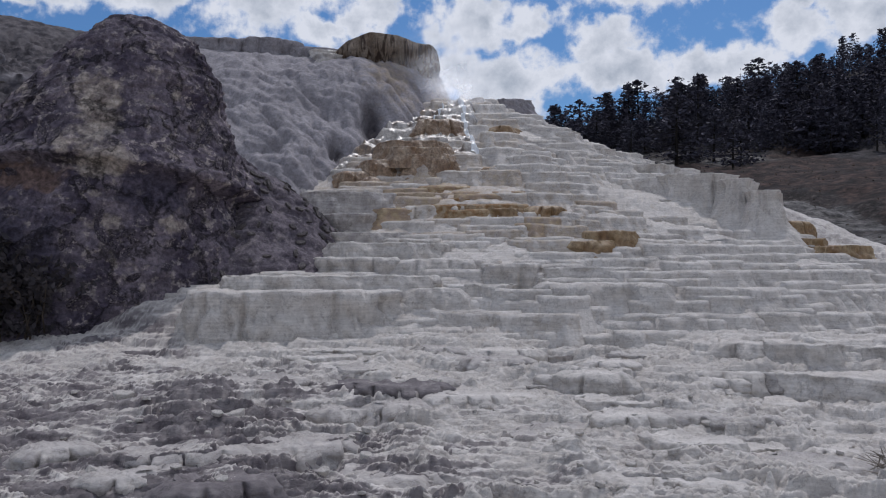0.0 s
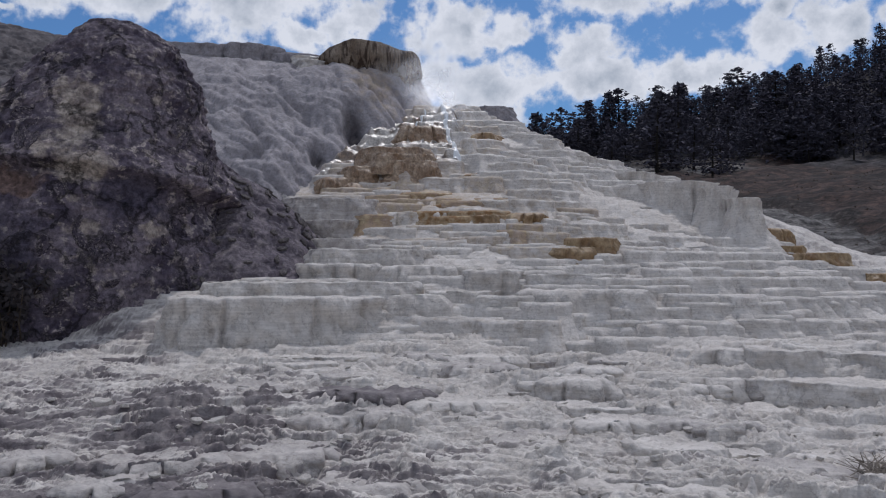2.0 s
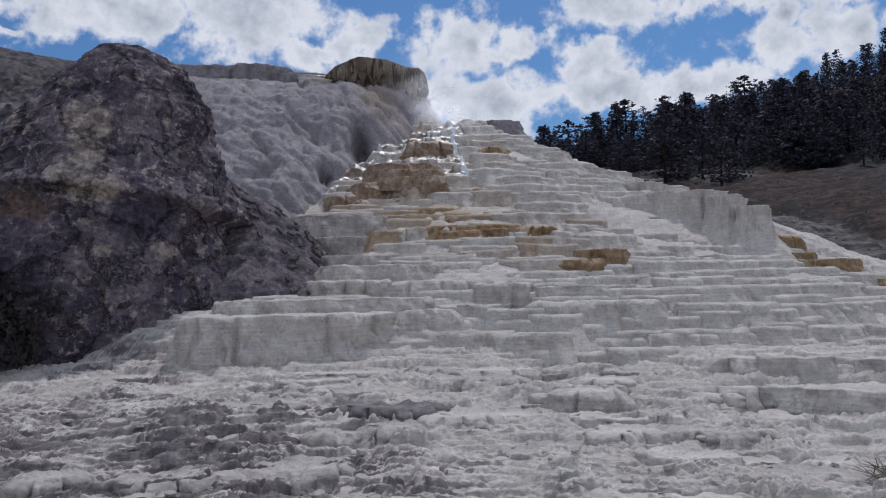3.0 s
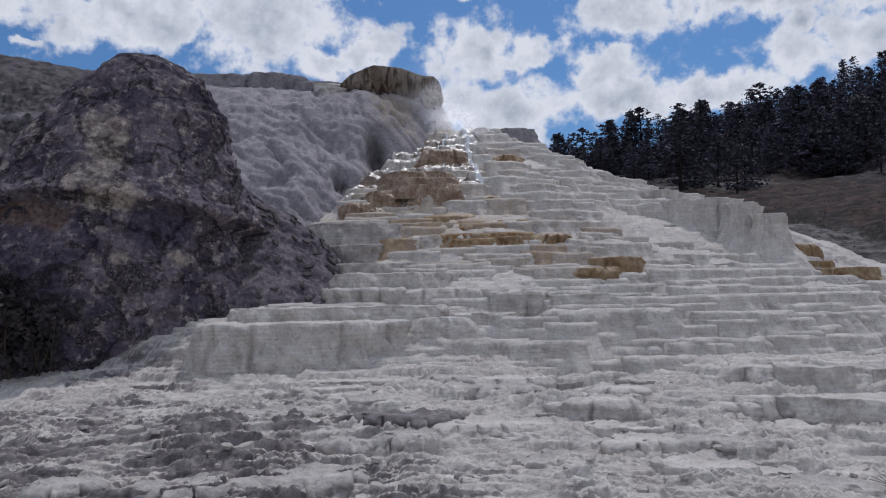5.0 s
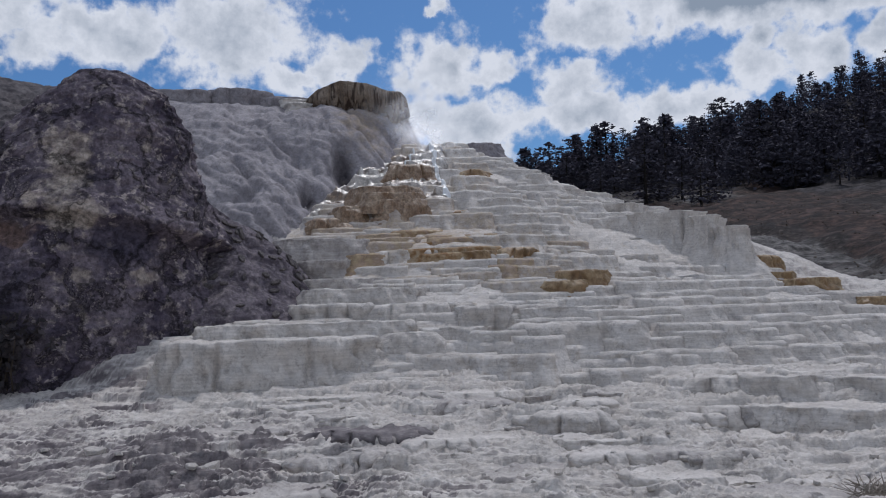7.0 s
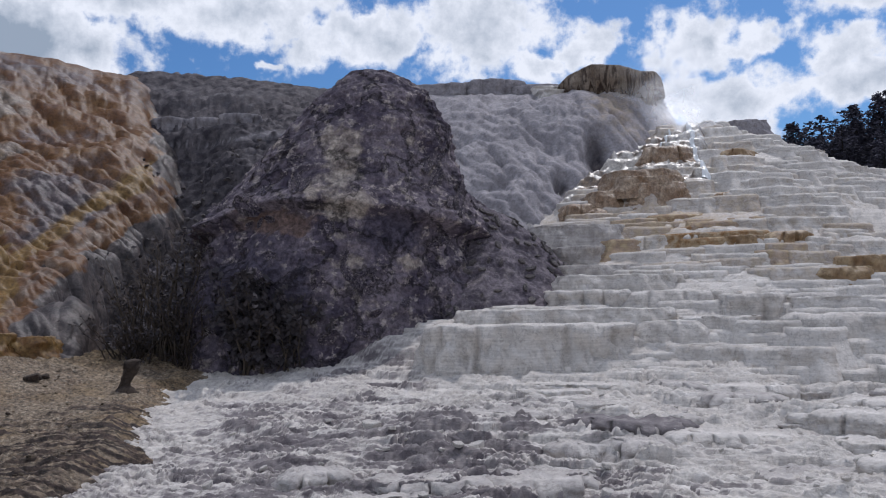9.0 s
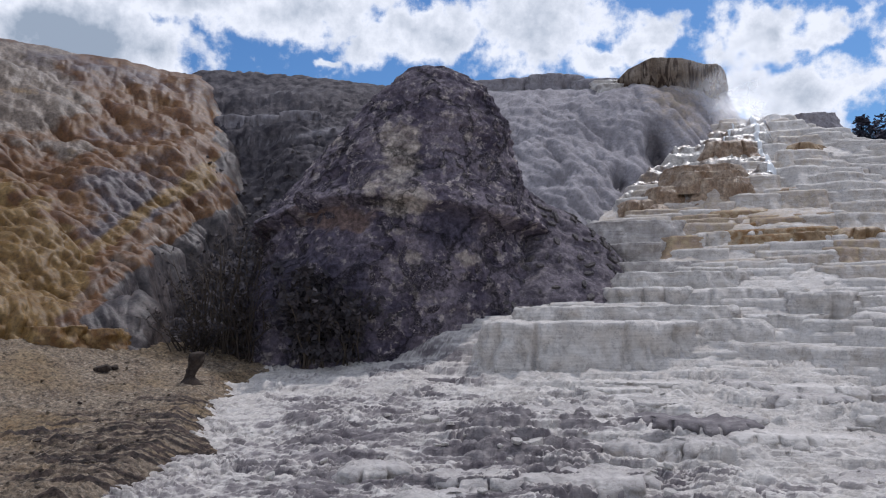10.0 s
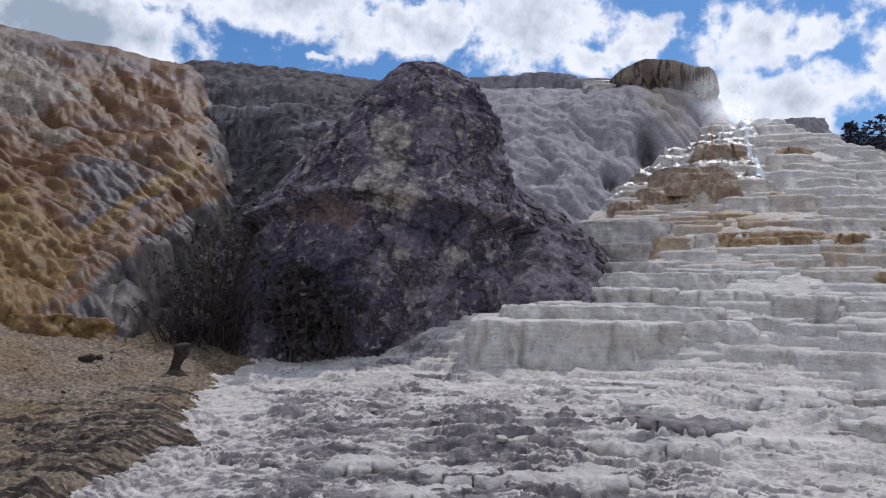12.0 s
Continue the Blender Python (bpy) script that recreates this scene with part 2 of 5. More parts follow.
        vm = n.new("ShaderNodeVectorMath")
        vm.operation = "SCALE"
        l.new(out, vm.inputs[0])
        l.new(vr.outputs[0], vm.inputs["Scale"])
        out = vm.outputs[0]
    l.new(out, p.inputs["Base Color"])
    p.inputs["Roughness"].default_value = rough
    p.inputs["Specular IOR Level"].default_value = spec
    if wet:
        at = n.new("ShaderNodeAttribute")
        at.attribute_name = wet
        mr = n.new("ShaderNodeMapRange")
        mr.inputs[3].default_value, mr.inputs[4].default_value = rough, 0.36
        l.new(at.outputs["Fac"], mr.inputs[0])
        l.new(mr.outputs[0], p.inputs["Roughness"])
        # a film of water over the wet part
        l.new(at.outputs["Fac"], p.inputs["Coat Weight"])
        p.inputs["Coat Roughness"].default_value = 0.38
        p.inputs["Coat IOR"].default_value = 1.45
    if bump:
        ad = n.new("ShaderNodeMath")
        ad.operation = "MULTIPLY_ADD"
        ad.inputs[1].default_value = 0.35
        l.new(small.outputs["Fac"], ad.inputs[0])
        l.new(big.outputs["Fac"], ad.inputs[2])
        bp = n.new("ShaderNodeBump")
        bp.inputs["Strength"].default_value = bump
        bp.inputs["Distance"].default_value = 0.12 / scale
        height = ad.outputs[0]
        if speck:
            hs = n.new("ShaderNodeMath")
            hs.operation = "MULTIPLY_ADD"
            hs.inputs[1].default_value = 0.3
            l.new(gn.outputs["Fac"], hs.inputs[0])
            l.new(height, hs.inputs[2])
            height = hs.outputs[0]
        if crack:
            hc = n.new("ShaderNodeMath")
            hc.operation = "MULTIPLY_ADD"
            hc.inputs[1].default_value = 0.35
            l.new(vr.outputs[0], hc.inputs[0])
            l.new(height, hc.inputs[2])
            height = hc.outputs[0]
        if strata:
            # thin growth layers, level like the water that laid them down
            sp = n.new("ShaderNodeMapping")
            sp.inputs["Scale"].default_value = (1.3, 1.3, 17)
            l.new(src, sp.inputs["Vector"])
            sl = n.new("ShaderNodeTexNoise")
            sl.inputs["Scale"].default_value = 1.0
            sl.inputs["Detail"].default_value = 5
            sl.inputs["Roughness"].default_value = 0.6
            l.new(sp.outputs["Vector"], sl.inputs["Vector"])
            hl = n.new("ShaderNodeMath")
            hl.operation = "MULTIPLY_ADD"
            hl.inputs[1].default_value = strata
            l.new(sl.outputs["Fac"], hl.inputs[0])
            l.new(height, hl.inputs[2])
            height = hl.outputs[0]
        l.new(height, bp.inputs["Height"])
        l.new(bp.outputs["Normal"], p.inputs["Normal"])
    return m


WHITE = mineral("white_travertine", ((0.545, 0.504, 0.464), (0.705, 0.665, 0.622), (0.425, 0.387, 0.353)), 1.8, 0.8, 0.6, 7,
                stains=(("brown", (0.25, 0.135, 0.055), (0.46, 0.36, 0.23)), ("grey", (0.13, 0.112, 0.12), (0.27, 0.243, 0.24))),
                wet="wet", streak=0.13, speck=0.09, grit=16, strata=0.5, crack=0.9, thin=0.03, joint=0.76, bands=0.16)
HILL = mineral("grey_travertine", ((0.265, 0.247, 0.262), (0.385, 0.362, 0.376), (0.20, 0.185, 0.197)), 1.0, 0.85, 0.6, 6,
               stains=(("grey", (0.034, 0.030, 0.038), (0.128, 0.114, 0.12)), ("brown", (0.22, 0.14, 0.075), (0.34, 0.27, 0.18))), speck=0.25, grit=9)
# dark: the cone's own shade, kept in its colour beside the lichen and rust
CONE = mineral("lichen_covered_rock", ((0.066, 0.053, 0.077), (0.20, 0.167, 0.192), (0.36, 0.31, 0.29)), 1.3, 0.92, 1.0, 3.0,
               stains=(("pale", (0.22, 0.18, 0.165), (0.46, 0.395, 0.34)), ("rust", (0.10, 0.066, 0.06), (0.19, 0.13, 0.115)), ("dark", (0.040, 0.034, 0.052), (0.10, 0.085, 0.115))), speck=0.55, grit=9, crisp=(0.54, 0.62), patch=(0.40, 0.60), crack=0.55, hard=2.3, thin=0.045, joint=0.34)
ORANGE = mineral("orange_travertine", ((0.125, 0.048, 0.013), (0.20, 0.10, 0.034), (0.072, 0.041, 0.03)), 1.0, 0.46, 0.4, 5,
                 stains=(("white", (0.155, 0.118, 0.09), (0.29, 0.232, 0.185)), ("grey", (0.072, 0.056, 0.061), (0.165, 0.13, 0.128)),
                         ("ochre", (0.165, 0.088, 0.021), (0.25, 0.155, 0.054)), ("scree", (0.045, 0.037, 0.038), (0.145, 0.12, 0.112))), spec=0.3, speck=0.5, grit=10, hard=1.6)
BROWN = mineral("brown_flat", ((0.15, 0.104, 0.068), (0.30, 0.235, 0.165), (0.46, 0.39, 0.30)), 1.3, 0.75, 1.0, 9,
                stains=(("ochre", (0.20, 0.13, 0.065), (0.28, 0.205, 0.12)), ("dark", (0.038, 0.026, 0.022), (0.085, 0.058, 0.045))), speck=0.8, grit=13, hard=0.8)
CAP = mineral("streaked_brown_travertine", ((0.16, 0.115, 0.08), (0.35, 0.29, 0.23), (0.11, 0.085, 0.068)), 1.0, 0.65, 0.6, 5, streak=1.0, run=(0.24, 0.19, 0.165), width=(0.46, 0.58), speck=0.3)
WETROCK = mineral("wet_brown_travertine", ((0.075, 0.054, 0.038), (0.22, 0.17, 0.12), (0.05, 0.036, 0.028)), 1.6, 0.4, 1.0, 4,
                  stains=(("brown", (0.12, 0.065, 0.03), (0.30, 0.20, 0.11)), ("grey", (0.38, 0.34, 0.29), (0.62, 0.57, 0.51))), wet="wet", speck=0.4, spec=0.6)
SCREE = mineral("grey_scree", ((0.075, 0.062, 0.08), (0.18, 0.154, 0.175), (0.29, 0.255, 0.26)), 1.6, 0.95, 1.0, 4, stains=(("pale", (0.25, 0.215, 0.21), (0.4, 0.35, 0.33)),), speck=0.5, grit=9)
TAN = mineral("tan_travertine", ((0.30, 0.19, 0.11), (0.58, 0.47, 0.35), (0.20, 0.125, 0.07)), 1.2, 0.4, 0.8, 5, streak=0.5, run=(0.4, 0.3, 0.22), width=(0.42, 0.66), spec=0.5, speck=0.45)
OCHRE = mineral("ochre_travertine", ((0.22, 0.125, 0.05), (0.46, 0.36, 0.22), (0.14, 0.082, 0.04)), 1.4, 0.55, 0.5, 6, streak=0.7, spec=0.5)
SLOPE = mineral("dry_grass_slope", ((0.014, 0.0095, 0.009), (0.038, 0.028, 0.026), (0.072, 0.060, 0.055)), 0.3, 0.95, 0.5, 9,
                stains=(("pale", (0.085, 0.08, 0.078), (0.19, 0.178, 0.17)), ("rust", (0.014, 0.0078, 0.0065), (0.076, 0.045, 0.037)), ("dark", (0.022, 0.019, 0.022), (0.07, 0.062, 0.066))), speck=0.85, grit=1.6, patch=(0.43, 0.57), crisp=(0.52, 0.62))
GROUND = mineral("bare_earth", ((0.42, 0.39, 0.355), (0.56, 0.53, 0.49), (0.34, 0.31, 0.28)), 0.3, 0.95, 0.4, 9)


# ---------------------------------------------------------------- mesh makers
def from_grid(name, P, mat, attrs=None, closed=False):
    """A mesh object from an array of points, rows by columns, with float attributes of the same shape."""
    nr, nc = P.shape[:2]
    i, j = np.meshgrid(np.arange(nr - 1), np.arange(nc if closed else nc - 1), indexing="ij")
    j2 = (j + 1) % nc
    quads = np.stack([i * nc + j, i * nc + j2, (i + 1) * nc + j2, (i + 1) * nc + j], -1).reshape(-1, 4)
    me = bpy.data.meshes.new(name)
    me.vertices.add(nr * nc)
    me.vertices.foreach_set("co", np.ascontiguousarray(P.reshape(-1), dtype=np.float32))
    me.loops.add(quads.size)
    me.loops.foreach_set("vertex_index", quads.reshape(-1).astype(np.int32))
    me.polygons.add(len(quads))
    me.polygons.foreach_set("loop_start", np.arange(0, quads.size, 4, dtype=np.int32))
    me.polygons.foreach_set("use_smooth", np.ones(len(quads), dtype=bool))
    me.update(calc_edges=True)
    for key, val in (attrs or {}).items():
        a = me.attributes.new(key, "FLOAT", "POINT")
        a.data.foreach_set("value", np.ascontiguousarray(np.broadcast_to(val, (nr, nc)).reshape(-1), dtype=np.float32))
    me.materials.append(mat)
    return new(name, me)


def part(name, bm, mat, parent=None, label=""):
    me = bpy.data.meshes.new(name)
    bm.to_mesh(me)
    bm.free()
    me.materials.append(mat)
    ob = new(name, me)
    if parent is not None:
        ob.parent = parent
    if label:
        ob["label"] = label
    return ob


def polar(az, r):
    a = np.radians(az)
    return -r * np.sin(a), r * np.cos(a)


def land(name, az0, az1, n_az, r0, r1, n_r, height, mat, masks=None, wr=0.5, lumps=None):
    """A sheet of ground over a sector round the origin; its rows crowd where the ground is steep.
    lumps: relief that stands out along the normal, from metres across and metres up the slope."""
    az = np.linspace(az0, az1, n_az)[:, None]
    r = np.exp(np.linspace(np.log(r0), np.log(r1), n_r * 2))
    X, Y = polar(az[::8], r[None, :])
    el = np.arctan2(height(X, Y) - EYE, r[None, :])
    ds = np.hypot(np.diff(el, axis=1), wr * 0.14 * np.diff(np.log(r))[None, :]).mean(0)
    s = np.concatenate([[0], np.cumsum(ds)])
    R = np.interp(np.linspace(0, s[-1], n_r), s, r)[None, :]
    X, Y = polar(az, R)
    Z = height(X, Y)
    P = np.stack([X, Y, Z], -1)
    if lumps:
        N = np.cross(np.gradient(P, axis=1), np.gradient(P, axis=0))
        N /= np.linalg.norm(N, axis=-1, keepdims=True) + 1e-9
        N *= np.sign(N[..., 2:3] + 1e-9)
        across = np.radians(az) * 28 + 0 * R
        along = np.concatenate([[0], np.cumsum(np.hypot(np.diff(R[0]), np.diff(Z.mean(0))))])[None, :] + 0 * az
        P = P + N * lumps(across, along, X, Y, Z)[..., None]
    attrs = masks(P[..., 0], P[..., 1], P[..., 2]) if masks else None
    # the rims run down into the ground
    P[0, :, 2] = P[-1, :, 2] = P[:, 0, 2] = P[:, -1, 2] = -1.0
    return from_grid(name, P, mat, attrs)


def dome(x, y, seed):
    """Rounded lobes with creases between them."""
    d = cells(x, y, seed) / 0.8
    return np.sqrt(np.maximum(0, 1 - d * d))


# ---------------------------------------------------------------- the white terrace fan
APEX = (0.9, 36.0)
FAN_D = (0.0, 9.0, 13.5, 17.6, 19.6, 23.5, 29.0, 36.0, 60.0)
FAN_Z = (9.6, 5.1, 2.85, 1.75, 0.75, 0.32, 0.0, -0.15, -0.3)


def shore(X, Y):
    """The bearing at which the white terrace ends and the brown flat begins."""
    r = np.hypot(X, Y)
    return np.interp(r, (6, 9.9, 11.3, 12.8, 15.3, 17.9, 18.8, 19.6, 20.6, 22), (54, 45.7, 41.9, 39.2, 37.9, 37.2, 34.8, 32.0, 26.0, 20.0)) + 1.1 * fbm(X / 1.6, Y / 1.6, 4, 87)


def fan_base(X, Y):
    dx, dy = X - APEX[0], Y - APEX[1]
    r = np.hypot(X, Y)
    kx = np.where(dx > 0, 0.76, 0.66)
    d = np.hypot(dx * kx, np.minimum(dy, 0)) + 0.5 * np.maximum(dy, 0)
    z = np.interp(d, FAN_D, FAN_Z)
    right = ramp(X, 3.4, 5.2)
    z = z + right * (0.26 * ramp(r, 15.2, 15.6) * (1 - ramp(r, 17, 20)) - 0.2 * (1 - ramp(r, 14.2, 14.6)) * ramp(r, 10, 12.5))
    return z + 0.22 * np.exp(-(((X + 6.3) / 1.7) ** 2 + ((Y - 17.6) / 1.5) ** 2))


def fan(X, Y):
    r = np.hypot(X, Y)
    tilt = 0.11 * np.minimum(r, 15.5)  # near treads lean back in rings round the eye, so that risers face the camera
    h = fan_base(X, Y) + 0.16 * fbm(X / 4.5, Y / 2.6, 3, 3) * (1 - ramp(r, 15, 20))
    wx, wy = X + 0.35 * fbm(X / 0.8, Y / 0.8, 3, 15), Y + 0.25 * fbm(X / 0.6, Y / 0.6, 3, 18)
    jag = 0.18 * fbm(X / 0.35, Y / 0.2, 3, 13)
    lob = np.abs(perlin(wx / 4.2, wy / 1.6, 11)) * 2.6 + np.abs(perlin(wx / 1.3, wy / 0.6, 12)) * 0.8
    step = 0.17
    u = (h + tilt) / step - lob + 2.2 * perlin(wx / 5, wy / 2.2, 14) + jag
    k = np.floor(u)
    f = u - k
    # some of the steps break into two or three
    g = f * 3 + 0.5 * perlin(X / 0.5, Y / 0.4, 16)
    split = ramp(perlin(X / 1.7, Y / 1.2, 17), -0.15, 0.1)
    rise = (1 - split) * ramp(f, 0.90, 0.99) + split * np.clip((np.floor(g) + ramp(g - np.floor(g), 0.78, 0.98)) / 3, 0, 1)
    z = step * (k + 0.1 * f + 0.9 * rise) - tilt
    # towards the brown flat the steps fade into level crust
    level = 0.65 * ramp(-np.degrees(np.arctan2(X, Y)), 17, 26) * (1 - ramp(r, 17.5, 20))
    z = z * (1 - level) + (h - 0.2) * level
    near = 1 - ramp(h, 0.5, 1.3)
    rub = ramp(perlin(X / 1.3, Y / 0.9, 24), -0.2, 0.25)
    crumb = (0.30 - np.abs(fbm(X / 0.46, Y / 0.2, 5, 20, 0.64))) * (0.08 + 0.11 * rub) + (0.3 + 0.7 * rub) * (0.07 * dome(X / 0.32, Y / 0.22, 4) + 0.05 * dome(X / 0.13, Y / 0.11, 6)) - 0.04
    az = -np.degrees(np.arctan2(X, Y))
    z = z - 0.5 * ramp(az - shore(X, Y), 0.7, 2.6) - 0.4 * (1 - ramp(r, 6.4, 8.0))
    return z + near * crumb + 0.025 * fbm(X / 0.3, Y / 0.3, 4, 30, 0.6) - 0.06 * ramp(h, 0.9, 1.6) * ramp(X, -5.0, -4.0)


def fan_masks(X, Y, Z):
    az = -np.degrees(np.arctan2(X, Y))
    r = np.hypot(X, Y)
    n = fbm(X / 2.5, Y / 2.5, 3, 41)
    casc = np.exp(-(((X + 1.2) / 4.0) ** 2 + ((Y - 32) / 5.0) ** 2))
    brown = 0.5 * casc + 0.35 * np.exp(-(((X - 1.0) / 5) ** 2 + ((Y - 26) / 3.0) ** 2)) + 0.3 * n * (Z > 2.5)
    # dark algae and dirt lie in patches on the near flat; lens dimming is painted over its left
    patchy = np.clip(0.85 + 1.7 * fbm(X / 1.3, Y / 0.55, 4, 42, 0.6), 0.4, 1.6)
    grey = 0.8 * np.exp(-(((X + 3.4) / 3.0) ** 2 + ((Y - 8.4) / 2.2) ** 2)) * patchy + 0.4 * (1 - ramp(r, 9.0, 14.0)) * ramp(az, -4, 6) * (1 - ramp(az, 20, 28)) * patchy
    grey = grey + 0.5 * (1 - ramp(r, 13.0, 17.0)) * ramp(az, 4, 12) * (1 - ramp(az, 28, 36)) * patchy + 0.4 * np.exp(-(((X + 5.5) / 3) ** 2 + ((Y - 21.5) / 2.0) ** 2))
    grey = grey + 0.3 * (1 - ramp(r, 11, 17)) * patchy + 0.5 * ramp(az, 14, 19) * (1 - ramp(az, 30, 35)) * ramp(r, 11, 13) * (1 - ramp(r, 18, 20)) * patchy
    grey = grey + 0.5 * np.exp(-(((X + 7.2) / 1.8) ** 2 + ((Y - 17.3) / 1.6) ** 2)) + 0.2 * n + 0.6 * ramp(-az, 20.5, 23.0) * ramp(Y, 22.5, 25.5)
    # algae on the broken faces, and the risers' shade painted into the same grey
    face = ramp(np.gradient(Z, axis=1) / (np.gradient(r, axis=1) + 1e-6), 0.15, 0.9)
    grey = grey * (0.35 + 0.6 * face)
    # grey speckles over the level crust
    grey = grey + 0.4 * ramp(az, 19, 26) * (1 - ramp(r, 15.5, 18.5)) * ramp(fbm(X / 0.3, Y / 0.16, 4, 43, 0.65), -0.25, 0.35)
    wet = np.clip(casc**2 * 1.2, 0, 1)
    return {"brown": np.clip(brown, 0, 1), "grey": np.clip(grey, 0, 1), "wet": wet}


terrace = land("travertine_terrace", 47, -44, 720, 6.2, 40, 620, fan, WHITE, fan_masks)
tagged(terrace, "white terraced travertine slope stepping down in scalloped ledges", "rock terrace", kind="structure")

# ---------------------------------------------------------------- ground to the horizon
bm = bmesh.new()
bmesh.ops.create_circle(bm, cap_ends=True, segments=96, radius=3500)
ground = part("ground", bm, GROUND)
ground.location.z = -0.3
tagged(ground, "pale bare earth around the terraces", "ground", kind="structure")


# ---------------------------------------------------------------- hillside with a plateau behind
def hillside(X, Y):
    az = -np.degrees(np.arctan2(X, Y))
    r = np.hypot(X, Y)
    foot = np.interp(az, (2, 8, 15, 25, 33, 37, 46), (28.0, 27.0, 25.0, 24.0, 23.6, 22.6, 22.2))
    zf = np.interp(az, (2, 8, 15, 25, 40), (4.6, 4.2, 2.2, 1.0, 0.8))
    top = 12.05 + np.interp(az, (18, 25, 33, 36, 38), (0.0, 0.3, 0.75, 0.7, 0.4)) + 0.25 * perlin(X / 9, Y / 9, 50)
    t = (r - foot) / (38.5 - foot)
    hollow = ramp(az, 29, 35)  # the gully is hollow, the rest swells
    z = zf + (top - zf) * np.where(t > 0, np.clip(t, 0, 1) ** (1 + 0.4 * hollow), np.clip(t, -0.5, 0)) + 0.7 * (1 - hollow) * np.sin(np.pi * np.clip(t, 0, 1)) + 0.55 * fbm(X / 4, Y / 4, 2, 52) * (1 - ramp(t, 0.8, 1.0))
    z = np.where(t > 1, top - 0.03 * (r - 38.5), z)
    # it falls away towards the cascade
    edge = np.interp(Y, (26, 29, 32, 34, 36, 38, 42), (-4.9, -3.9, -3.0, -2.1, -1.5, -1.3, -1.3))
    # a hard band crosses the dark part of the slope
    z = z + 0.5 * ramp(az, 24, 28) * ramp(z, 8.0, 8.3) * (1 - ramp(z, 8.3, 10.5))
    over = X - edge
    return z - 0.75 * np.where(over > 0, over, 0) - 0.35 * np.maximum(0, over + 0.8) - 1.5 * np.maximum(0, over - 0.9)


def hill_lumps(u, v, X, Y, Z):
    dark = ramp(-np.degrees(np.arctan2(X, Y)), 19, 23)
    w = 1 - (0.85 - 0.3 * dark) * ramp(Z, 10.9, 11.9)
    warp = 0.5 * fbm(u / 1.6, v / 1.6, 2, 54)
    a, b = u - 0.5 * v + warp, v + 0.4 * u + 0.7 * warp
    swell = 0.26 * dome(a / 1.5, b / 2.6, 5) + 0.27 * dome(a / 0.6, b / 1.3, 6) + 0.15 * dome(a / 0.28, b / 0.55, 7) - 0.22 * np.abs(fbm(a / 0.8, b / 1.6, 3, 57, 0.5)) + 0.04 * fbm(u / 0.3, v / 0.3, 3, 58, 0.6)
    # the dark part is layered and broken, its beds dipping towards the gully
    c, e = u + 0.8 * v + 0.6 * warp, v - 0.7 * u + 0.6 * warp
    beds = e / 0.55 + 0.8 * fbm(c / 1.8, e / 0.9, 3, 59)
    broken = 0.16 * (ramp(beds - np.floor(beds), 0.0, 0.75) - ramp(beds - np.floor(beds), 0.8, 1.0)) + 0.12 * dome(c / 0.9, e / 0.3, 7) - 0.22 * np.abs(fbm(c / 1.0, e / 0.5, 4, 56, 0.6))
    # two hollows beside the cascade
    hole = 0.75 * np.exp(-(((X + 2.8) / 0.5) ** 2 + ((Y - 32.0) / 0.8) ** 2)) + 0.6 * np.exp(-(((X + 3.9) / 0.35) ** 2 + ((Y - 29.7) / 0.6) ** 2))
    return -hole + w * ((1 - 0.7 * dark) * swell + dark * broken + 0.34 * fbm(u / 2.4, v / 2.4, 3, 55, 0.45) - 0.26)


def hill_masks(X, Y, Z):
    az = -np.degrees(np.arctan2(X, Y))
    n = fbm(X / 3, Y / 3, 4, 61)
    grey = ramp(az + 4 * n, 19, 22) * (0.95 - 0.12 * ramp(Z + 1.5 * n, 8.6, 9.6) * (1 - ramp(Z, 11.2, 11.8)) - 0.5 * np.exp(-((Z - 8.55 + 0.6 * n) / 0.16) ** 2)) + 0.45 * ramp(Z, 11.6, 12.2) + 0.25 * n
    # shadow inside the two hollows, painted as darker grey
    grey = grey + 0.9 * np.exp(-(((X + 2.8) / 0.45) ** 2 + ((Y - 32.0) / 0.8) ** 2)) + 0.8 * np.exp(-(((X + 3.9) / 0.3) ** 2 + ((Y - 29.7) / 0.5) ** 2))
    return {"grey": np.clip(grey, 0, 1), "brown": np.clip(0.5 * np.exp(-(((X + 2.2) / 1.6) ** 2 + ((Y - 35) / 3.0) ** 2)), 0, 1)}


hill = land("hillside", 46, -2, 460, 19, 60, 270, hillside, HILL, hill_masks, wr=1.0, lumps=hill_lumps)
tagged(hill, "grey lumpy travertine hillside with a flat rim", "hillside", kind="structure")


def orange_height(X, Y):
    az = -np.degrees(np.arctan2(X, Y))
    r = np.hypot(X, Y)
    foot = np.interp(az, (33, 37, 41, 48, 60), (24.0, 22.0, 21.2, 20.5, 19.5))
    top = 12.35 + 0.015 * (az - 37) + 0.25 * perlin(X / 8, Y / 8, 70)
    t = (r - foot) / 16.0
    z = 1.05 + (top - 1.05) * np.sign(t) * np.abs(np.clip(t, -0.4, 1.0)) ** 1.12 + 0.7 * fbm(X / 4, Y / 4, 2, 72) * ramp(t, 0.0, 0.15) * (1 - ramp(t, 0.8, 1.0))
    # a low terrace along its foot
    z = z + 0.55 * np.exp(-((t - 0.04) / 0.05) ** 2)
    # its flank towards the dark gully
    side = np.interp(np.clip(t, 0, 1), (0, 0.04, 0.09, 0.15, 0.2, 0.3, 0.4, 0.6, 1.0), (40.4, 40.6, 43.4, 41.6, 40.4, 37.6, 34.6, 35.2, 36.6))
    return z - (1.0 - 0.45 * ramp(t, 0.3, 0.45)) * np.maximum(0, side + 1.2 * perlin(X / 2, Y / 2, 74) - az)


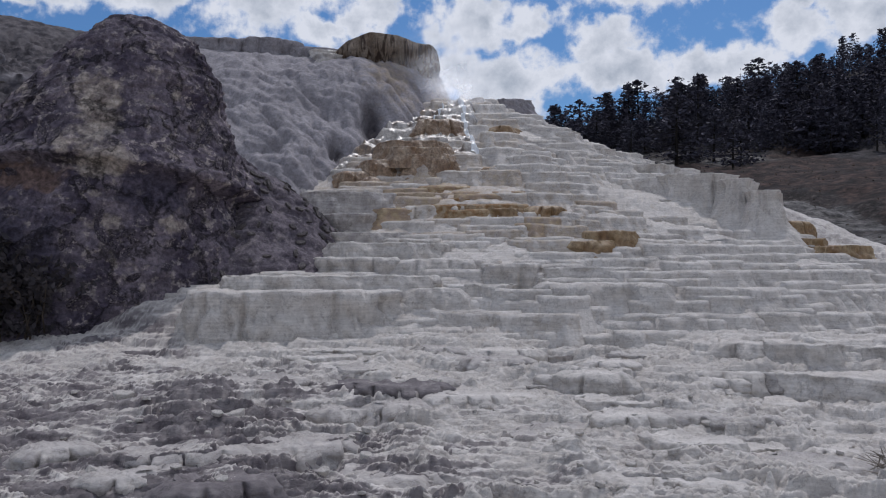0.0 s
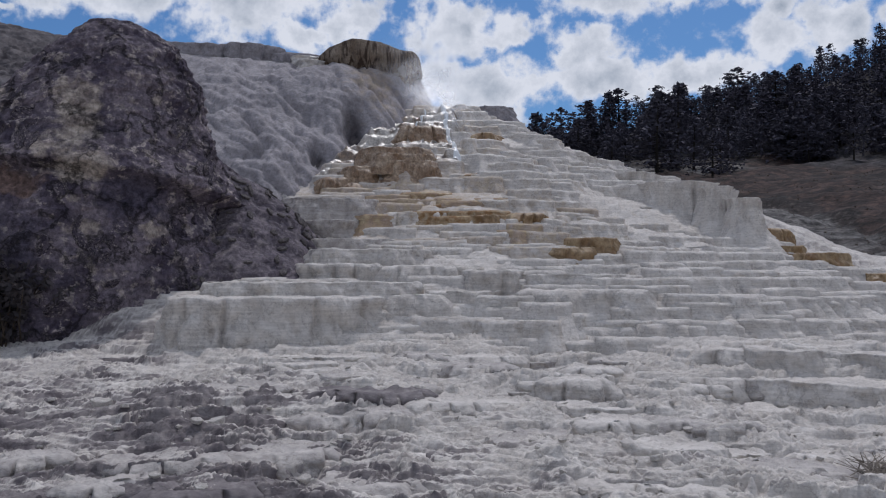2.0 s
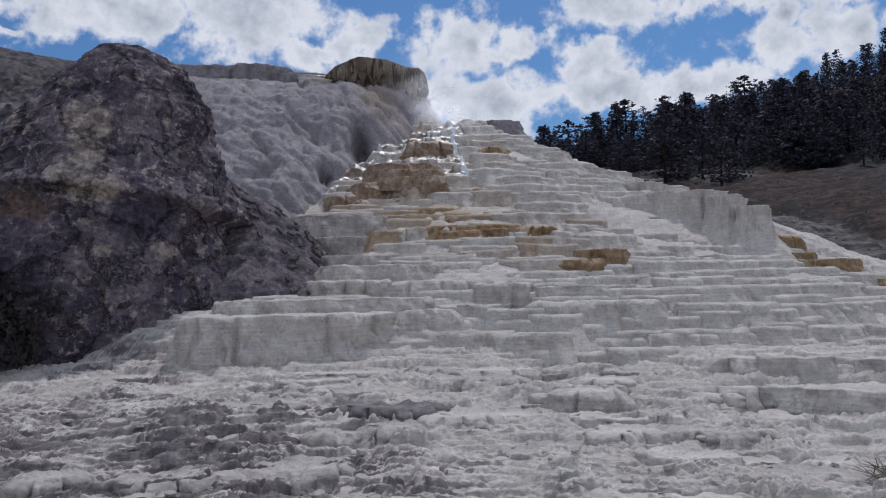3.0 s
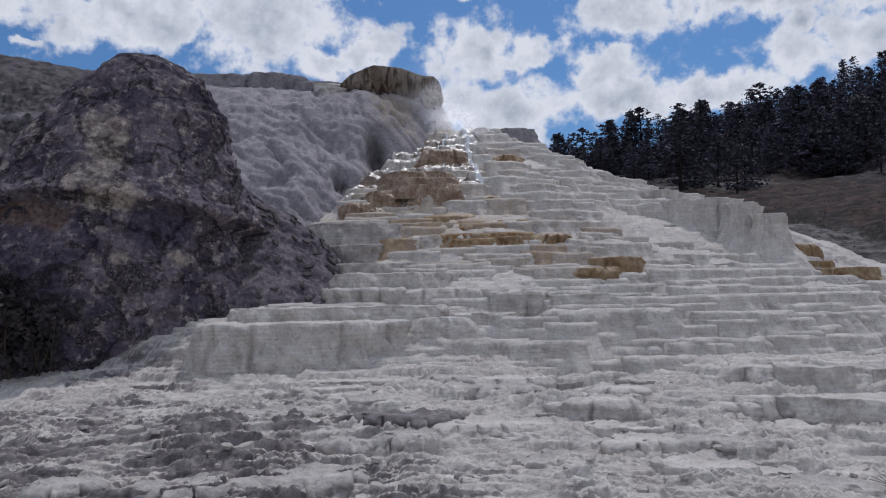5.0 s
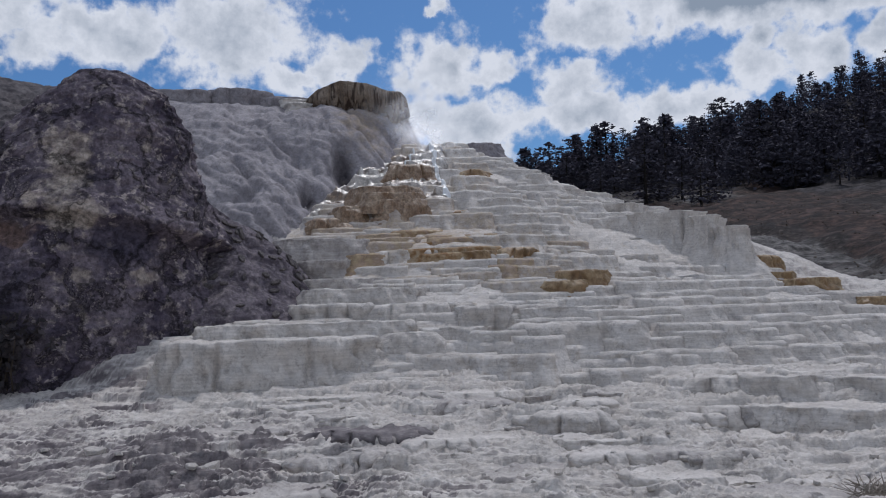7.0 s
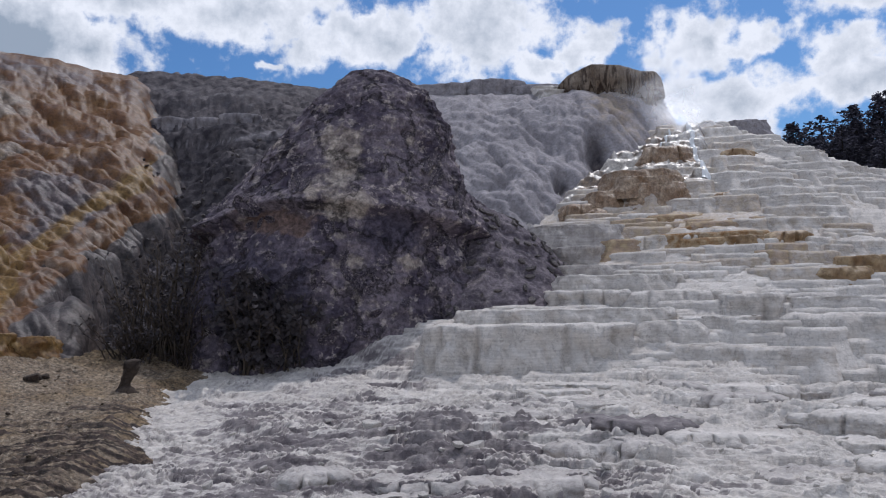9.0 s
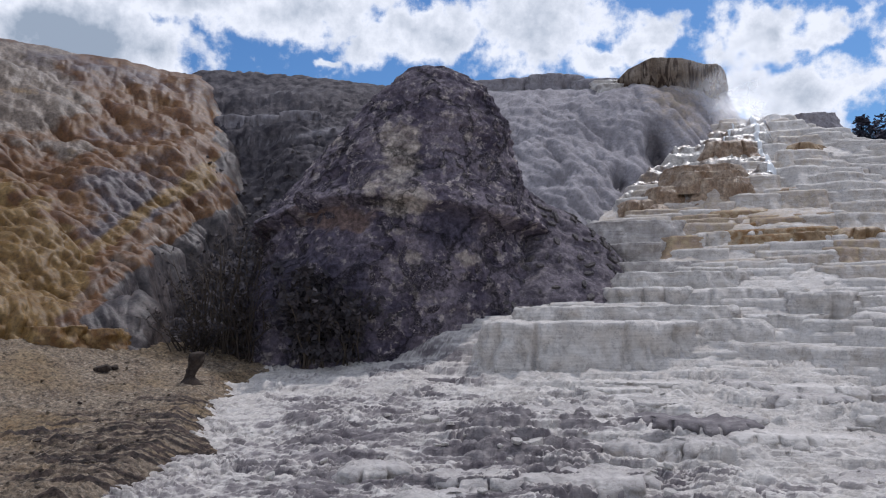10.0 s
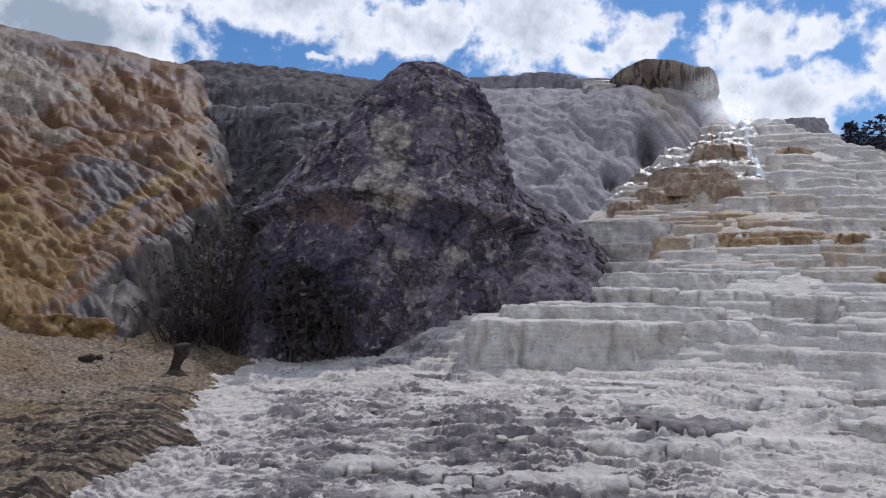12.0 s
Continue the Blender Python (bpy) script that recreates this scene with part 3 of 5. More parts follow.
def orange_lumps(u, v, X, Y, Z):
    w = (1 - 0.7 * ramp(Z, 11.2, 12.2)) * (0.75 + 0.25 * ramp(Z, 1.0, 2.0))
    warp = 0.5 * fbm(u / 1.4, v / 1.4, 2, 78)
    # lobes drape slantwise down the slope
    s, b = 0.78 * u + 0.62 * v + warp, 0.78 * v - 0.62 * u + 0.6 * warp
    return w * (0.28 * dome(s / 2.2, b / 1.2, 8) + 0.27 * dome(s / 1.0, b / 0.5, 9) + 0.13 * dome(s / 0.42, b / 0.24, 10) + 0.38 * fbm(u / 2.6, v / 2.2, 3, 79, 0.5) - 0.14 * np.abs(fbm(s / 1.5, b / 0.8, 3, 69)) + 0.03 * fbm(u / 0.3, v / 0.3, 3, 68, 0.6) - 0.3)


def orange_masks(X, Y, Z):
    az = -np.degrees(np.arctan2(X, Y))
    n = fbm(X / 2.2, Z / 2.2, 4, 75)
    # below this bearing, fitted to the camera's view, flowstone gives way to dark scree, with a pale crust along the
    # line
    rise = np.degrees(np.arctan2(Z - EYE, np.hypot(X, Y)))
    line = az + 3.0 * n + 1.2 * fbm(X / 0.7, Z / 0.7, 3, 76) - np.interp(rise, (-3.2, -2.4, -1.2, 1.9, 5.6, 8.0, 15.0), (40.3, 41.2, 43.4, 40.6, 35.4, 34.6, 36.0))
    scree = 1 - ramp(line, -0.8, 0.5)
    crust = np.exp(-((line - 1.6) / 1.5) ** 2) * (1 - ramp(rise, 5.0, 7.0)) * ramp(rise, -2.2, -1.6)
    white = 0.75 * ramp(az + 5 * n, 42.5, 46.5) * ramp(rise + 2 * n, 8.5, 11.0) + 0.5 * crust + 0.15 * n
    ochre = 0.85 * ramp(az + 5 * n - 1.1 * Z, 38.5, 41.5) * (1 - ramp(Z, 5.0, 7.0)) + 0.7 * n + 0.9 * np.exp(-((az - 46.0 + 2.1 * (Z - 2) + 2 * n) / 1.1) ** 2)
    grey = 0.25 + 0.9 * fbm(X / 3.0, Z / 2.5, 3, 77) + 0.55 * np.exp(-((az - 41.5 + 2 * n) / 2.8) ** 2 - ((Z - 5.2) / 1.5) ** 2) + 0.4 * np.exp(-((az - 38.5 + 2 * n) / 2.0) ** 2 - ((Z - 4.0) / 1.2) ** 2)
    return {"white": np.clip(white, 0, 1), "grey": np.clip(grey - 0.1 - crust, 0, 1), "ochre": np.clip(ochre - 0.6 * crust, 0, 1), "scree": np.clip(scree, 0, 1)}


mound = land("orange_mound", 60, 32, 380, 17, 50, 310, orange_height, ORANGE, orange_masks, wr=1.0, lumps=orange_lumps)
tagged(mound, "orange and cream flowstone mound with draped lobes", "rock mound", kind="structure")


# ---------------------------------------------------------------- brown run-off flat
def ripple(X, Y):
    """Small run-off steps that face down the flat: their phase, 0 at the foot of each riser, and where they lie."""
    az = -np.degrees(np.arctan2(X, Y))
    r = np.hypot(X, Y)
    a = np.radians(az) * 12
    u = r / 0.21 + 1.5 * fbm(a / 2.6, r / 0.9, 3, 94, 0.5) + 0.35 * perlin(a / 0.5, r / 0.4, 95)
    where = (1 - ramp(r + 0.22 * (az - 40), 15.8, 17.2)) * ramp(perlin(a / 1.1, r / 0.4, 96) + 0.03 * (44 - az), -0.25, 0.2)
    return u - np.floor(u), where


def flat_height(X, Y):
    az = -np.degrees(np.arctan2(X, Y))
    r = np.hypot(X, Y)
    z = np.interp(r, (4, 12, 17, 19, 20.6, 22, 26), (-0.12, 0.06, 0.34, 0.55, 0.95, 1.15, 1.5))
    z = z + 0.55 * np.exp(-(((X + 14.6) / 1.9) ** 2 + ((Y - 12.6) / 2.2) ** 2))
    z = z + 0.05 * fbm(X / 1.2, Y / 0.5, 4, 80) + 0.03 * fbm(X / 0.3, Y / 0.12, 3, 85) + 0.05 * dome(X / 0.5, Y / 0.25, 12)
    # a low rise ends towards the rock cone
    z = z - 0.07 * np.clip(37 - az, 0, 8) * ramp(r, 18.5, 20.5) - 0.5 * ramp(r, 21.3, 22.8) * (1 - ramp(az, 38, 40))
    z = z + 0.035 * fbm(X / 0.16, Y / 0.09, 3, 86, 0.6) + 0.07 * (1 - ramp(r, 13, 16)) * np.abs(fbm(np.radians(az) * 12 / 0.7, r / 0.11, 4, 84, 0.6))
    f, where = ripple(X, Y)
    z = z + 0.055 * where * (ramp(f, 0.0, 0.22) - ramp(f, 0.3, 1.0))
    return z - 0.12 * np.clip(shore(X, Y) - az, 0, 6) - 0.4 * (1 - ramp(r, 6.4, 8.4))


def flat_masks(X, Y, Z):
    r = np.hypot(X, Y)
    az = -np.degrees(np.arctan2(X, Y))
    dark = 0.95 * (1 - ramp(r, 12.5, 15.5)) * (0.6 + 1.9 * fbm(np.radians(az) * 12 / 0.6, r / 0.1, 5, 90, 0.65)) * (1 - 0.8 * np.exp(-((az - 47 + 6 * fbm(X / 3, Y, 2, 93)) / 2.0) ** 2) * ramp(r, 9, 11)) + 0.9 * ramp(r + 0.1 * (37 - az), 21.2, 22.0) * (1 - ramp(az, 37.5, 40.0))
    # shade of the riser fronts painted in; darker too beside the white crust
    f, where = ripple(X, Y)
    dark = 0.3 * dark + 1.2 * where * (1 - ramp(f, 0.2, 0.4)) * (0.75 + 0.6 * fbm(X / 0.5, Y / 0.5, 3, 97)) + 0.15 * (1 - ramp(az - shore(X, Y), 1.0, 4.5)) * (1 - ramp(r, 13.5, 15.0))
    return {"dark": np.clip(dark, 0, 1), "ochre": np.clip(0.3 + fbm(X / 2, Y / 2, 3, 92) + 0.7 * np.exp(-((r - 14.6) / 0.6) ** 2) * ramp(az, 42, 45), 0, 1)}


flat = land("brown_flat", 62, 12, 400, 6.2, 27, 460, flat_height, BROWN, flat_masks)
tagged(flat, "brown mineral-stained run-off flat with dark wet streaks", "ground", kind="structure")


# ---------------------------------------------------------------- the rock cone
def lathe(name, mat, heights, radii, lean, n_th, n_h, rough, seed, masks=None, brows=0.0, depth=1.0, layer=0.0):
    """A rough conical rock round its own origin. lean: sideways shift of the axis by height."""
    th = np.linspace(0, 2 * np.pi, n_th, endpoint=False)[None, :]
    h = np.linspace(heights[0], heights[-1], n_h)[:, None]
    R = np.interp(h, heights, radii)
    sx, sy = (R * np.cos(th)).ravel(), (R * np.sin(th)).ravel()
    sz = (h + 0 * th).ravel()
    solid = [(Vector((x + 13 * seed, y, z))) for x, y, z in zip(sx.tolist(), sy.tolist(), sz.tolist())]
    shape = (n_h, n_th)
    big = np.array([noise.fractal(v * 0.45, 0.9, 2.0, 3) for v in solid]).reshape(shape)
    fine = np.array([noise.fractal(v * 2.6, 0.7, 2.1, 4) for v in solid]).reshape(shape)
    cr = np.array([abs(noise.fractal(v * 1.1 + Vector((5, 9, 2)), 0.8, 2.1, 4)) for v in solid]).reshape(shape)
    brow = np.interp(h + 0.9 * np.cos(th + 0.15) ** 2 + 0.25 * big, (0, 2.6, 4.45, 4.72, 5.4, 9), (0.0, 0.0, -0.12, 0.11, 0.0, 0.0)) * brows
    beds = (h + 0.5 * big + 0.25 * np.cos(th) ** 2) / 0.34
    bed = beds - np.floor(beds)
    R = R * (1 + rough * 0.2 * big) + rough * (0.13 * fine - 0.55 * cr + 0.13) + brow + layer * (ramp(bed, 0.0, 0.8) - ramp(bed, 0.85, 1.0)) * np.clip(0.5 + 1.5 * fine, 0, 1)
    R = np.maximum(R, 0.0) * np.where(h >= heights[-1], 0.0, 1.0)
    X = R * np.cos(th) + np.interp(h, heights, lean)
    Y = R * np.sin(th) * depth
    P = np.stack([X, Y, h + 0 * th], -1)
    return from_grid(name, P, mat, masks(th, h, fine, big) if masks else None, closed=True)


# lichen patches on the front: sideways, up, half width, half height, strength
PALE = ((-0.75, 5.85, 0.55, 0.85, 1.0), (-0.45, 4.45, 0.75, 0.4, 0.85), (0.92, 3.05, 0.4, 0.35, 0.8), (-0.54, 3.05, 0.45, 0.3, 0.7), (0.9, 6.3, 0.22, 0.3, 0.7),
        (1.5, 5.2, 0.25, 0.8, 0.45), (-1.5, 4.9, 0.4, 0.25, 0.5), (1.9, 3.9, 0.3, 0.5, 0.45), (-2.2, 6.2, 0.4, 0.4, 0.4), (0.3, 7.4, 0.6, 0.25, 0.35), (-0.1, 2.0, 0.8, 0.3, 0.3))


def cone_masks(th, h, fine, big):
    side = np.interp(h, CONE_H, CONE_W) * np.cos(th) + np.interp(h, CONE_H, CONE_LEAN)
    front = np.sin(th) < 0.1
    side, up = side + 0.12 * big + 0.12 * fine, h + 0.12 * big - 0.12 * fine
    pale = 0.12 + 0.10 * fine + 0.05 * big
    for px, pz, w, e, k in PALE:
        pale = pale + front * 0.8 * k * np.exp(-(((side - px) / w) ** 2 + ((up - pz) / e) ** 2))
    pale = pale - 0.5 * front * np.exp(-(((side - 0.5) / 0.8) ** 2 + ((up - 4.05) / 0.5) ** 2))
    rust = 0.8 * front * np.exp(-(((side + 2.3) / 1.4) ** 2 + ((up - 4.1) / 0.4) ** 2))
    # painted shade: below the brow, at the lower left and towards the base
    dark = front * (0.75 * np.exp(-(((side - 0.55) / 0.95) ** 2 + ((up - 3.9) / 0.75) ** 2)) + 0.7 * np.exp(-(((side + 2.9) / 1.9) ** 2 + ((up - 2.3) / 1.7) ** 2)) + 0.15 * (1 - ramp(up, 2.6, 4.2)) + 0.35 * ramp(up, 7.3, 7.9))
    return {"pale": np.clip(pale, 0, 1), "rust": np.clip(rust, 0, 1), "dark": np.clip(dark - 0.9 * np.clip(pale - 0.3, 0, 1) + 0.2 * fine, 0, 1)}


CONE_AZ, CONE_R = 20.8, 22.0
CONE_H = (-0.6, 0.5, 2.0, 3.1, 4.2, 5.2, 6.0, 6.7, 7.5, 7.86, 7.95, 8.15, 8.36, 8.5)
CONE_W = (4.9, 4.6, 4.3, 4.05, 3.7, 3.05, 2.5, 2.12, 1.58, 1.28, 1.12, 0.95, 0.6, 0.0)
CONE_LEAN = (-1.1, -1.1, -1.0, -0.95, -0.8, -0.45, -0.32, -0.1, 0.03, 0.12, 0.13, 0.06, -0.02, -0.1)
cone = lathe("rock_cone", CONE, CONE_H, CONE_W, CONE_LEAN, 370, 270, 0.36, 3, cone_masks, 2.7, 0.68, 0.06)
cx, cy = polar(CONE_AZ, CONE_R)
cone.matrix_world = pose(float(cx), float(cy), 0, 0, 0, CONE_AZ)
tagged(cone, "tall dark rock cone with lichen patches and a rounded tip", "rock formation")
apron = lathe("debris_apron", SCREE, (0.5, 2.6, 3.6, 4.4, 5.2), (5.0, 3.1, 2.2, 1.3, 0.0), (0, 0, 0, 0, 0), 220, 110, 0.45, 6,
              lambda th, h, fine, big: {"pale": np.clip(0.16 + 0.2 * fine, 0, 1), "rust": 0.0 * h + 0.0 * th})
ax, ay = polar(14.0, 23.6)
apron.matrix_world = pose(float(ax), float(ay), 0)
tagged(apron, "dark slope of fallen debris beside the rock cone", "rubble slope")


# ---------------------------------------------------------------- wooded hill on the far side
def gully(az):
    """How far out the pale gravel beside the terraces reaches."""
    return np.interp(az, (-40, -37.1, -34.3, -31.7, -28.3, -25.9, -23.1, -18), (40, 41, 43, 48.5, 58.4, 63, 67, 72))


def far_height(X, Y):
    az = -np.degrees(np.arctan2(X, Y))
    r = np.hypot(X, Y)
    crest = np.interp(az, (-60, -39, -30, -25, -20, -13, -8, 4), (40.5, 38, 35.2, 32, 29.5, 26.3, 22.5, 14))
    z = np.interp(r, (28, 42, 92), (0.9, 1.9, 13.2))
    up = ramp(r, 92, 150)
    z = z + (crest - 13.2) * up
    # a shallow gully runs down across the slope
    g = gully(az) - r + 3 * perlin(X / 14, Y / 14, 100)
    z = z - 0.5 * np.exp(-((g - 2.5) / 2.5) ** 2) * ramp(r, 36, 44)
    return z + 0.8 * fbm(X / 9, Y / 9, 4, 101) + 0.22 * fbm(X / 1.4, Y / 1.4, 3, 104)


def far_masks(X, Y, Z):
    az = -np.degrees(np.arctan2(X, Y))
    r = np.hypot(X, Y)
    n = fbm(X / 6, Y / 6, 4, 106)
    line = (gully(az) - r) * 0.5
    pale = 0.75 * ramp(line + 2.5 * n, -0.6, 0.8) + 0.5 * np.exp(-((az + 22 + (r - 80) * 0.35 + 3 * n) / 1.2) ** 2) * (r < 92) + 0.45 * np.exp(-((r - 95 + 8 * n) / 4) ** 2) * ramp(az, -31, -18) * (1 - ramp(az, -18, -15)) + 0.6 * np.exp(-((r - 100 + 6 * n) / 11) ** 2) * ramp(az, -26, -21)
    rust = 0.95 * ramp(-line + 2 * n, -0.5, 1.0) * (1 - ramp(-line + 3 * n, 6, 11)) + 0.9 * ramp(r + 8 * n, 72, 84) * (1 - ramp(az, -24, -20)) + 0.7 * n
    return {"pale": np.clip(pale + 0.4 * n + 0.9 * fbm(np.radians(az) * 4.5, r / 2.2, 4, 107), 0, 1), "rust": np.clip(rust, 0, 1), "dark": np.clip(ramp(r + 3 * n - 20 * ramp(az, -27, -23), 86 - 6 * ramp(-az, 29, 33), 93 - 7 * ramp(-az, 29, 33)), 0, 1)}


far = land("wooded_hill", 2, -75, 300, 28, 320, 180, far_height, SLOPE, far_masks, wr=1.0)
tagged(far, "dry brown grassy hillside below the woods", "hillside", kind="structure")


# ---------------------------------------------------------------- terrace ledges
def ledge_grid(w, d, h, seed, lobes=0.0, flare=0.1, back=0.6, sink=0.5, n=44, sub=0.0, box=0.3, layers=0.0, flutes=0.05, calm=1.0):
    """Points of one travertine ledge: a tread with a rounded lip and a draped riser. Its front faces -Y, its lip is at z = 0."""
    rg = np.random.default_rng(seed)
    f = np.linspace(-1, 1, n)
    ph = f * np.pi / 2
    ox = (w / 2) * np.sign(np.sin(ph)) * np.abs(np.sin(ph)) ** (1 - box)
    oy = -d * np.abs(np.cos(ph)) ** (1 - 1.7 * box)
    arc = np.concatenate([[0], np.cumsum(np.hypot(np.diff(ox), np.diff(oy)))])
    so = rg.uniform(0, 50)
    bulge = 0.26 * calm * min(w, 2.0) ** 0.5 * fbm(arc / 0.9 + so, 0 * arc + so, 3, seed % 40)
    crease = 0 * arc
    if lobes:
        q = np.abs(np.sin(np.pi * (arc / lobes + 0.5 * perlin(arc / lobes / 1.7 + so, 0 * arc, 5) + so)))
        crease = 0.15 * (1 - np.exp(-((q / 0.22) ** 2))) + 0.05 * lobes * q
    tx, ty = np.gradient(ox), np.gradient(oy)
    ln = np.hypot(tx, ty) + 1e-9
    nx, ny = ty / ln, -tx / ln
    sag = 0.05 * fbm(arc / 0.7 + so, 0 * arc + 3, 3, 27) * min(1.0, h * 2.5)
    rows = []
    for t in (0.0, 0.35, 0.7, 0.92):
        x, y = ox * (0.95 + 0.05 * t) + nx * bulge * t, (1 - t) * back + t * (oy + ny * bulge)
        rows.append(np.stack([x, y, sag * t + 0.08 * fbm(x / 0.4 + so, y / 0.3, 5, 8, 0.62) * (1 - 0.5 * t) - 0.02 * (1 - abs(2 * t - 1))], -1))
    lip = min(0.045, 0.25 * h)
    levels = [(0.0, 0.0), (0.7, -0.3), (1.0, -1.0)] + [(0.0, -k) for k in np.linspace(0.0, 1.0, 15)[1:]]
    for k, (o, zz) in enumerate(levels):
        if k < 3:
            z, out = zz * lip, o * lip * 0.6
        else:
            g = -zz
            z, out = -lip - (h + sink - lip) * g, lip * 0.6 * (1 - g) - 0.035 * float(ramp(g, 0.0, 0.08)) + flare * h * g * g
        rough = 0.15 * calm * fbm(arc / 0.5 + so, 0 * arc + z / 0.4, 5, 19, 0.64)
        flute = flutes * np.abs(fbm(arc / 0.35 + so, 0 * arc + z / 2.0, 2, 17)) * min(1, k / 4)
        if layers and k > 2:
            q = -z / layers + 0.8 * fbm(arc / 0.6 + so, 0 * arc, 2, 21)
            out = out + 0.45 * layers * (np.floor(q) + ramp(q - np.floor(q), 0.0, 0.3))
        if sub and z < -0.35 * h:
            out = out + sub * ramp(fbm(arc / 0.5 + so, 0 * arc, 3, 23) + 0.9 * (-z / h - 0.55), -0.05, 0.12)
        off = bulge + crease * min(1, k / 3) + out - flute + rough
        rows.append(np.stack([ox + nx * off, oy + ny * off, z + sag], -1))
    return np.stack(rows)


def ledge(mat, x, y, z, w, d, h, turn, seed, name="ledge", label="", parent=None, masks=None, **shape):
    G = ledge_grid(w, d, h, seed, **shape)
    ob = from_grid(name, G, mat, masks)
    ob.matrix_world = pose(float(x), float(y), float(z), 0, 0, float(turn))
    if parent is not None:
        ob.parent = parent
    if label:
        ob["label"] = label
    return ob


def ledge_at(mat, a0, a1, r, top, base, seed, turn=None, d=1.3, **kw):
    """A ledge whose face spans two bearings at the distance r, between two heights."""
    am = (a0 + a1) / 2
    w = abs(math.tan(radians(a0 - am)) - math.tan(radians(a1 - am))) * r
    x, y = polar(am, r + d)
    return ledge(mat, x, y, top, w, d, top - base, am if turn is None else turn, seed, **kw)


STAIN = {"plain": {"brown": 0.0, "grey": 0.0, "wet": 0.0}, "tan": {"brown": 0.33, "grey": 0.0, "wet": 0.0}, "dirty": {"brown": 0.12, "grey": 0.42, "wet": 0.0}, "dark": {"brown": 0.0, "grey": 0.8, "wet": 0.0}}


def stain(kind, n=44):
    return {k: np.full((1, 1), v) for k, v in STAIN[kind].items()}


# the ledges that stand out: bearings, distance, top, base, then lobe width
for k, (a0, a1, r, top, base, lobes, kind) in enumerate((
    (17.4, 3.7, 16.9, 1.64, 0.55, 0.9, "plain"), (15.3, 0.2, 18.0, 1.92, 1.5, 0.0, "plain"), (2.5, -1.1, 17.7, 1.66, 0.9, 0.8, "plain"), (2.6, -2.0, 17.2, 1.02, 0.5, 0.4, "plain"),
    (-1.2, -4.9, 17.9, 1.72, 1.0, 0.0, "plain"), (-5.0, -7.7, 17.6, 1.35, 0.9, 0.0, "plain"), (8.4, 3.0, 20.0, 2.35, 1.85, 0.6, "plain"), (8.0, -0.2, 20.6, 2.72, 2.3, 0.0, "plain"),
    (3.2, -2.6, 19.8, 2.3, 1.75, 0.7, "plain"), (-3.0, -6.4, 19.0, 2.2, 1.5, 1.0, "plain"), (-7.4, -15.3, 17.9, 1.78, 1.0, 1.1, "plain"), (-6.5, -14.3, 19.2, 2.1, 1.6, 0.0, "plain"),
    (-18.2, -22.0, 15.4, 0.79, 0.2, 0.7, "plain"), (-21.2, -26.4, 15.2, 0.82, 0.2, 0.0, "plain"), (-25.4, -33.0, 15.5, 0.78, 0.2, 0.0, "plain"), (-16.6, -23.0, 14.4, 0.41, -0.1, 0.4, "plain"), (-22.0, -31.0, 14.2, 0.42, -0.1, 0.0, "plain"), (9.8, 3.3, 24.6, 4.35, 3.5, 0.0, "dirty"), (9.0, 4.0, 23.9, 3.65, 3.0, 0.0, "dirty"),
    (10.0, 2.0, 22.6, 3.05, 2.5, 0.0, "dirty"), (3.5, -2.0, 24.8, 3.95, 3.4, 0.4, "tan"), (6.0, -1.5, 22.0, 2.75, 2.3, 0.0, "plain"),
)):
    ledge_at(WHITE, a0, a1, r, top, base, 100 + k, lobes=lobes, parent=terrace, masks=stain(kind), n=170 if a0 - a1 > 8 else 90, sub=0.2 if k == 0 else 0.0, box=0.36, layers=0.06 if 11 < k < 17 else (0.0, 0.12, 0.07)[k % 3])

# low broken ledges on the near flat
for k, (a0, a1, r, top, base, lobes, kind) in enumerate((
    (18.7, 15.2, 11.8, 0.24, 0.0, 0.3, "dark"), (20.8, 13.2, 9.4, 0.14, -0.15, 0.4, "dirty"), (23.0, 18.6, 8.7, 0.10, -0.15, 0.35, "dirty"), (18.4, 11.4, 8.2, 0.09, -0.15, 0.4, "dark"),
    (27.0, 23.8, 10.1, 0.16, -0.1, 0.3, "dirty"), (12.8, 6.0, 9.5, 0.14, -0.1, 0.5, "dirty"), (8.6, 4.4, 11.4, 0.18, -0.05, 0.5, "dirty"), (4.8, 1.2, 11.3, 0.25, -0.05, 0.3, "dirty"),
    (-8.6, -12.7, 13.4, 0.44, 0.1, 0.5, "plain"), (-5.6, -13.2, 10.5, 0.10, -0.15, 0.8, "dirty"), (-14.0, -21.0, 11.6, 0.15, -0.1, 0.6, "dirty"), (10.5, 1.0, 14.2, 0.46, 0.15, 0.5, "dirty"),
    (1.5, -6.5, 15.2, 0.6, 0.25, 0.6, "plain"), (-22.0, -29.0, 9.6, 0.08, -0.2, 0.6, "dirty"), (16.0, 10.0, 13.0, 0.4, 0.1, 0.4, "dirty"),
)):
    ledge_at(WHITE, a0, a1, r, top, base, 260 + k, d=0.3, lobes=lobes, parent=terrace, masks=stain(kind), n=110, box=0.12, layers=0.06, back=0.12, sink=0.3)

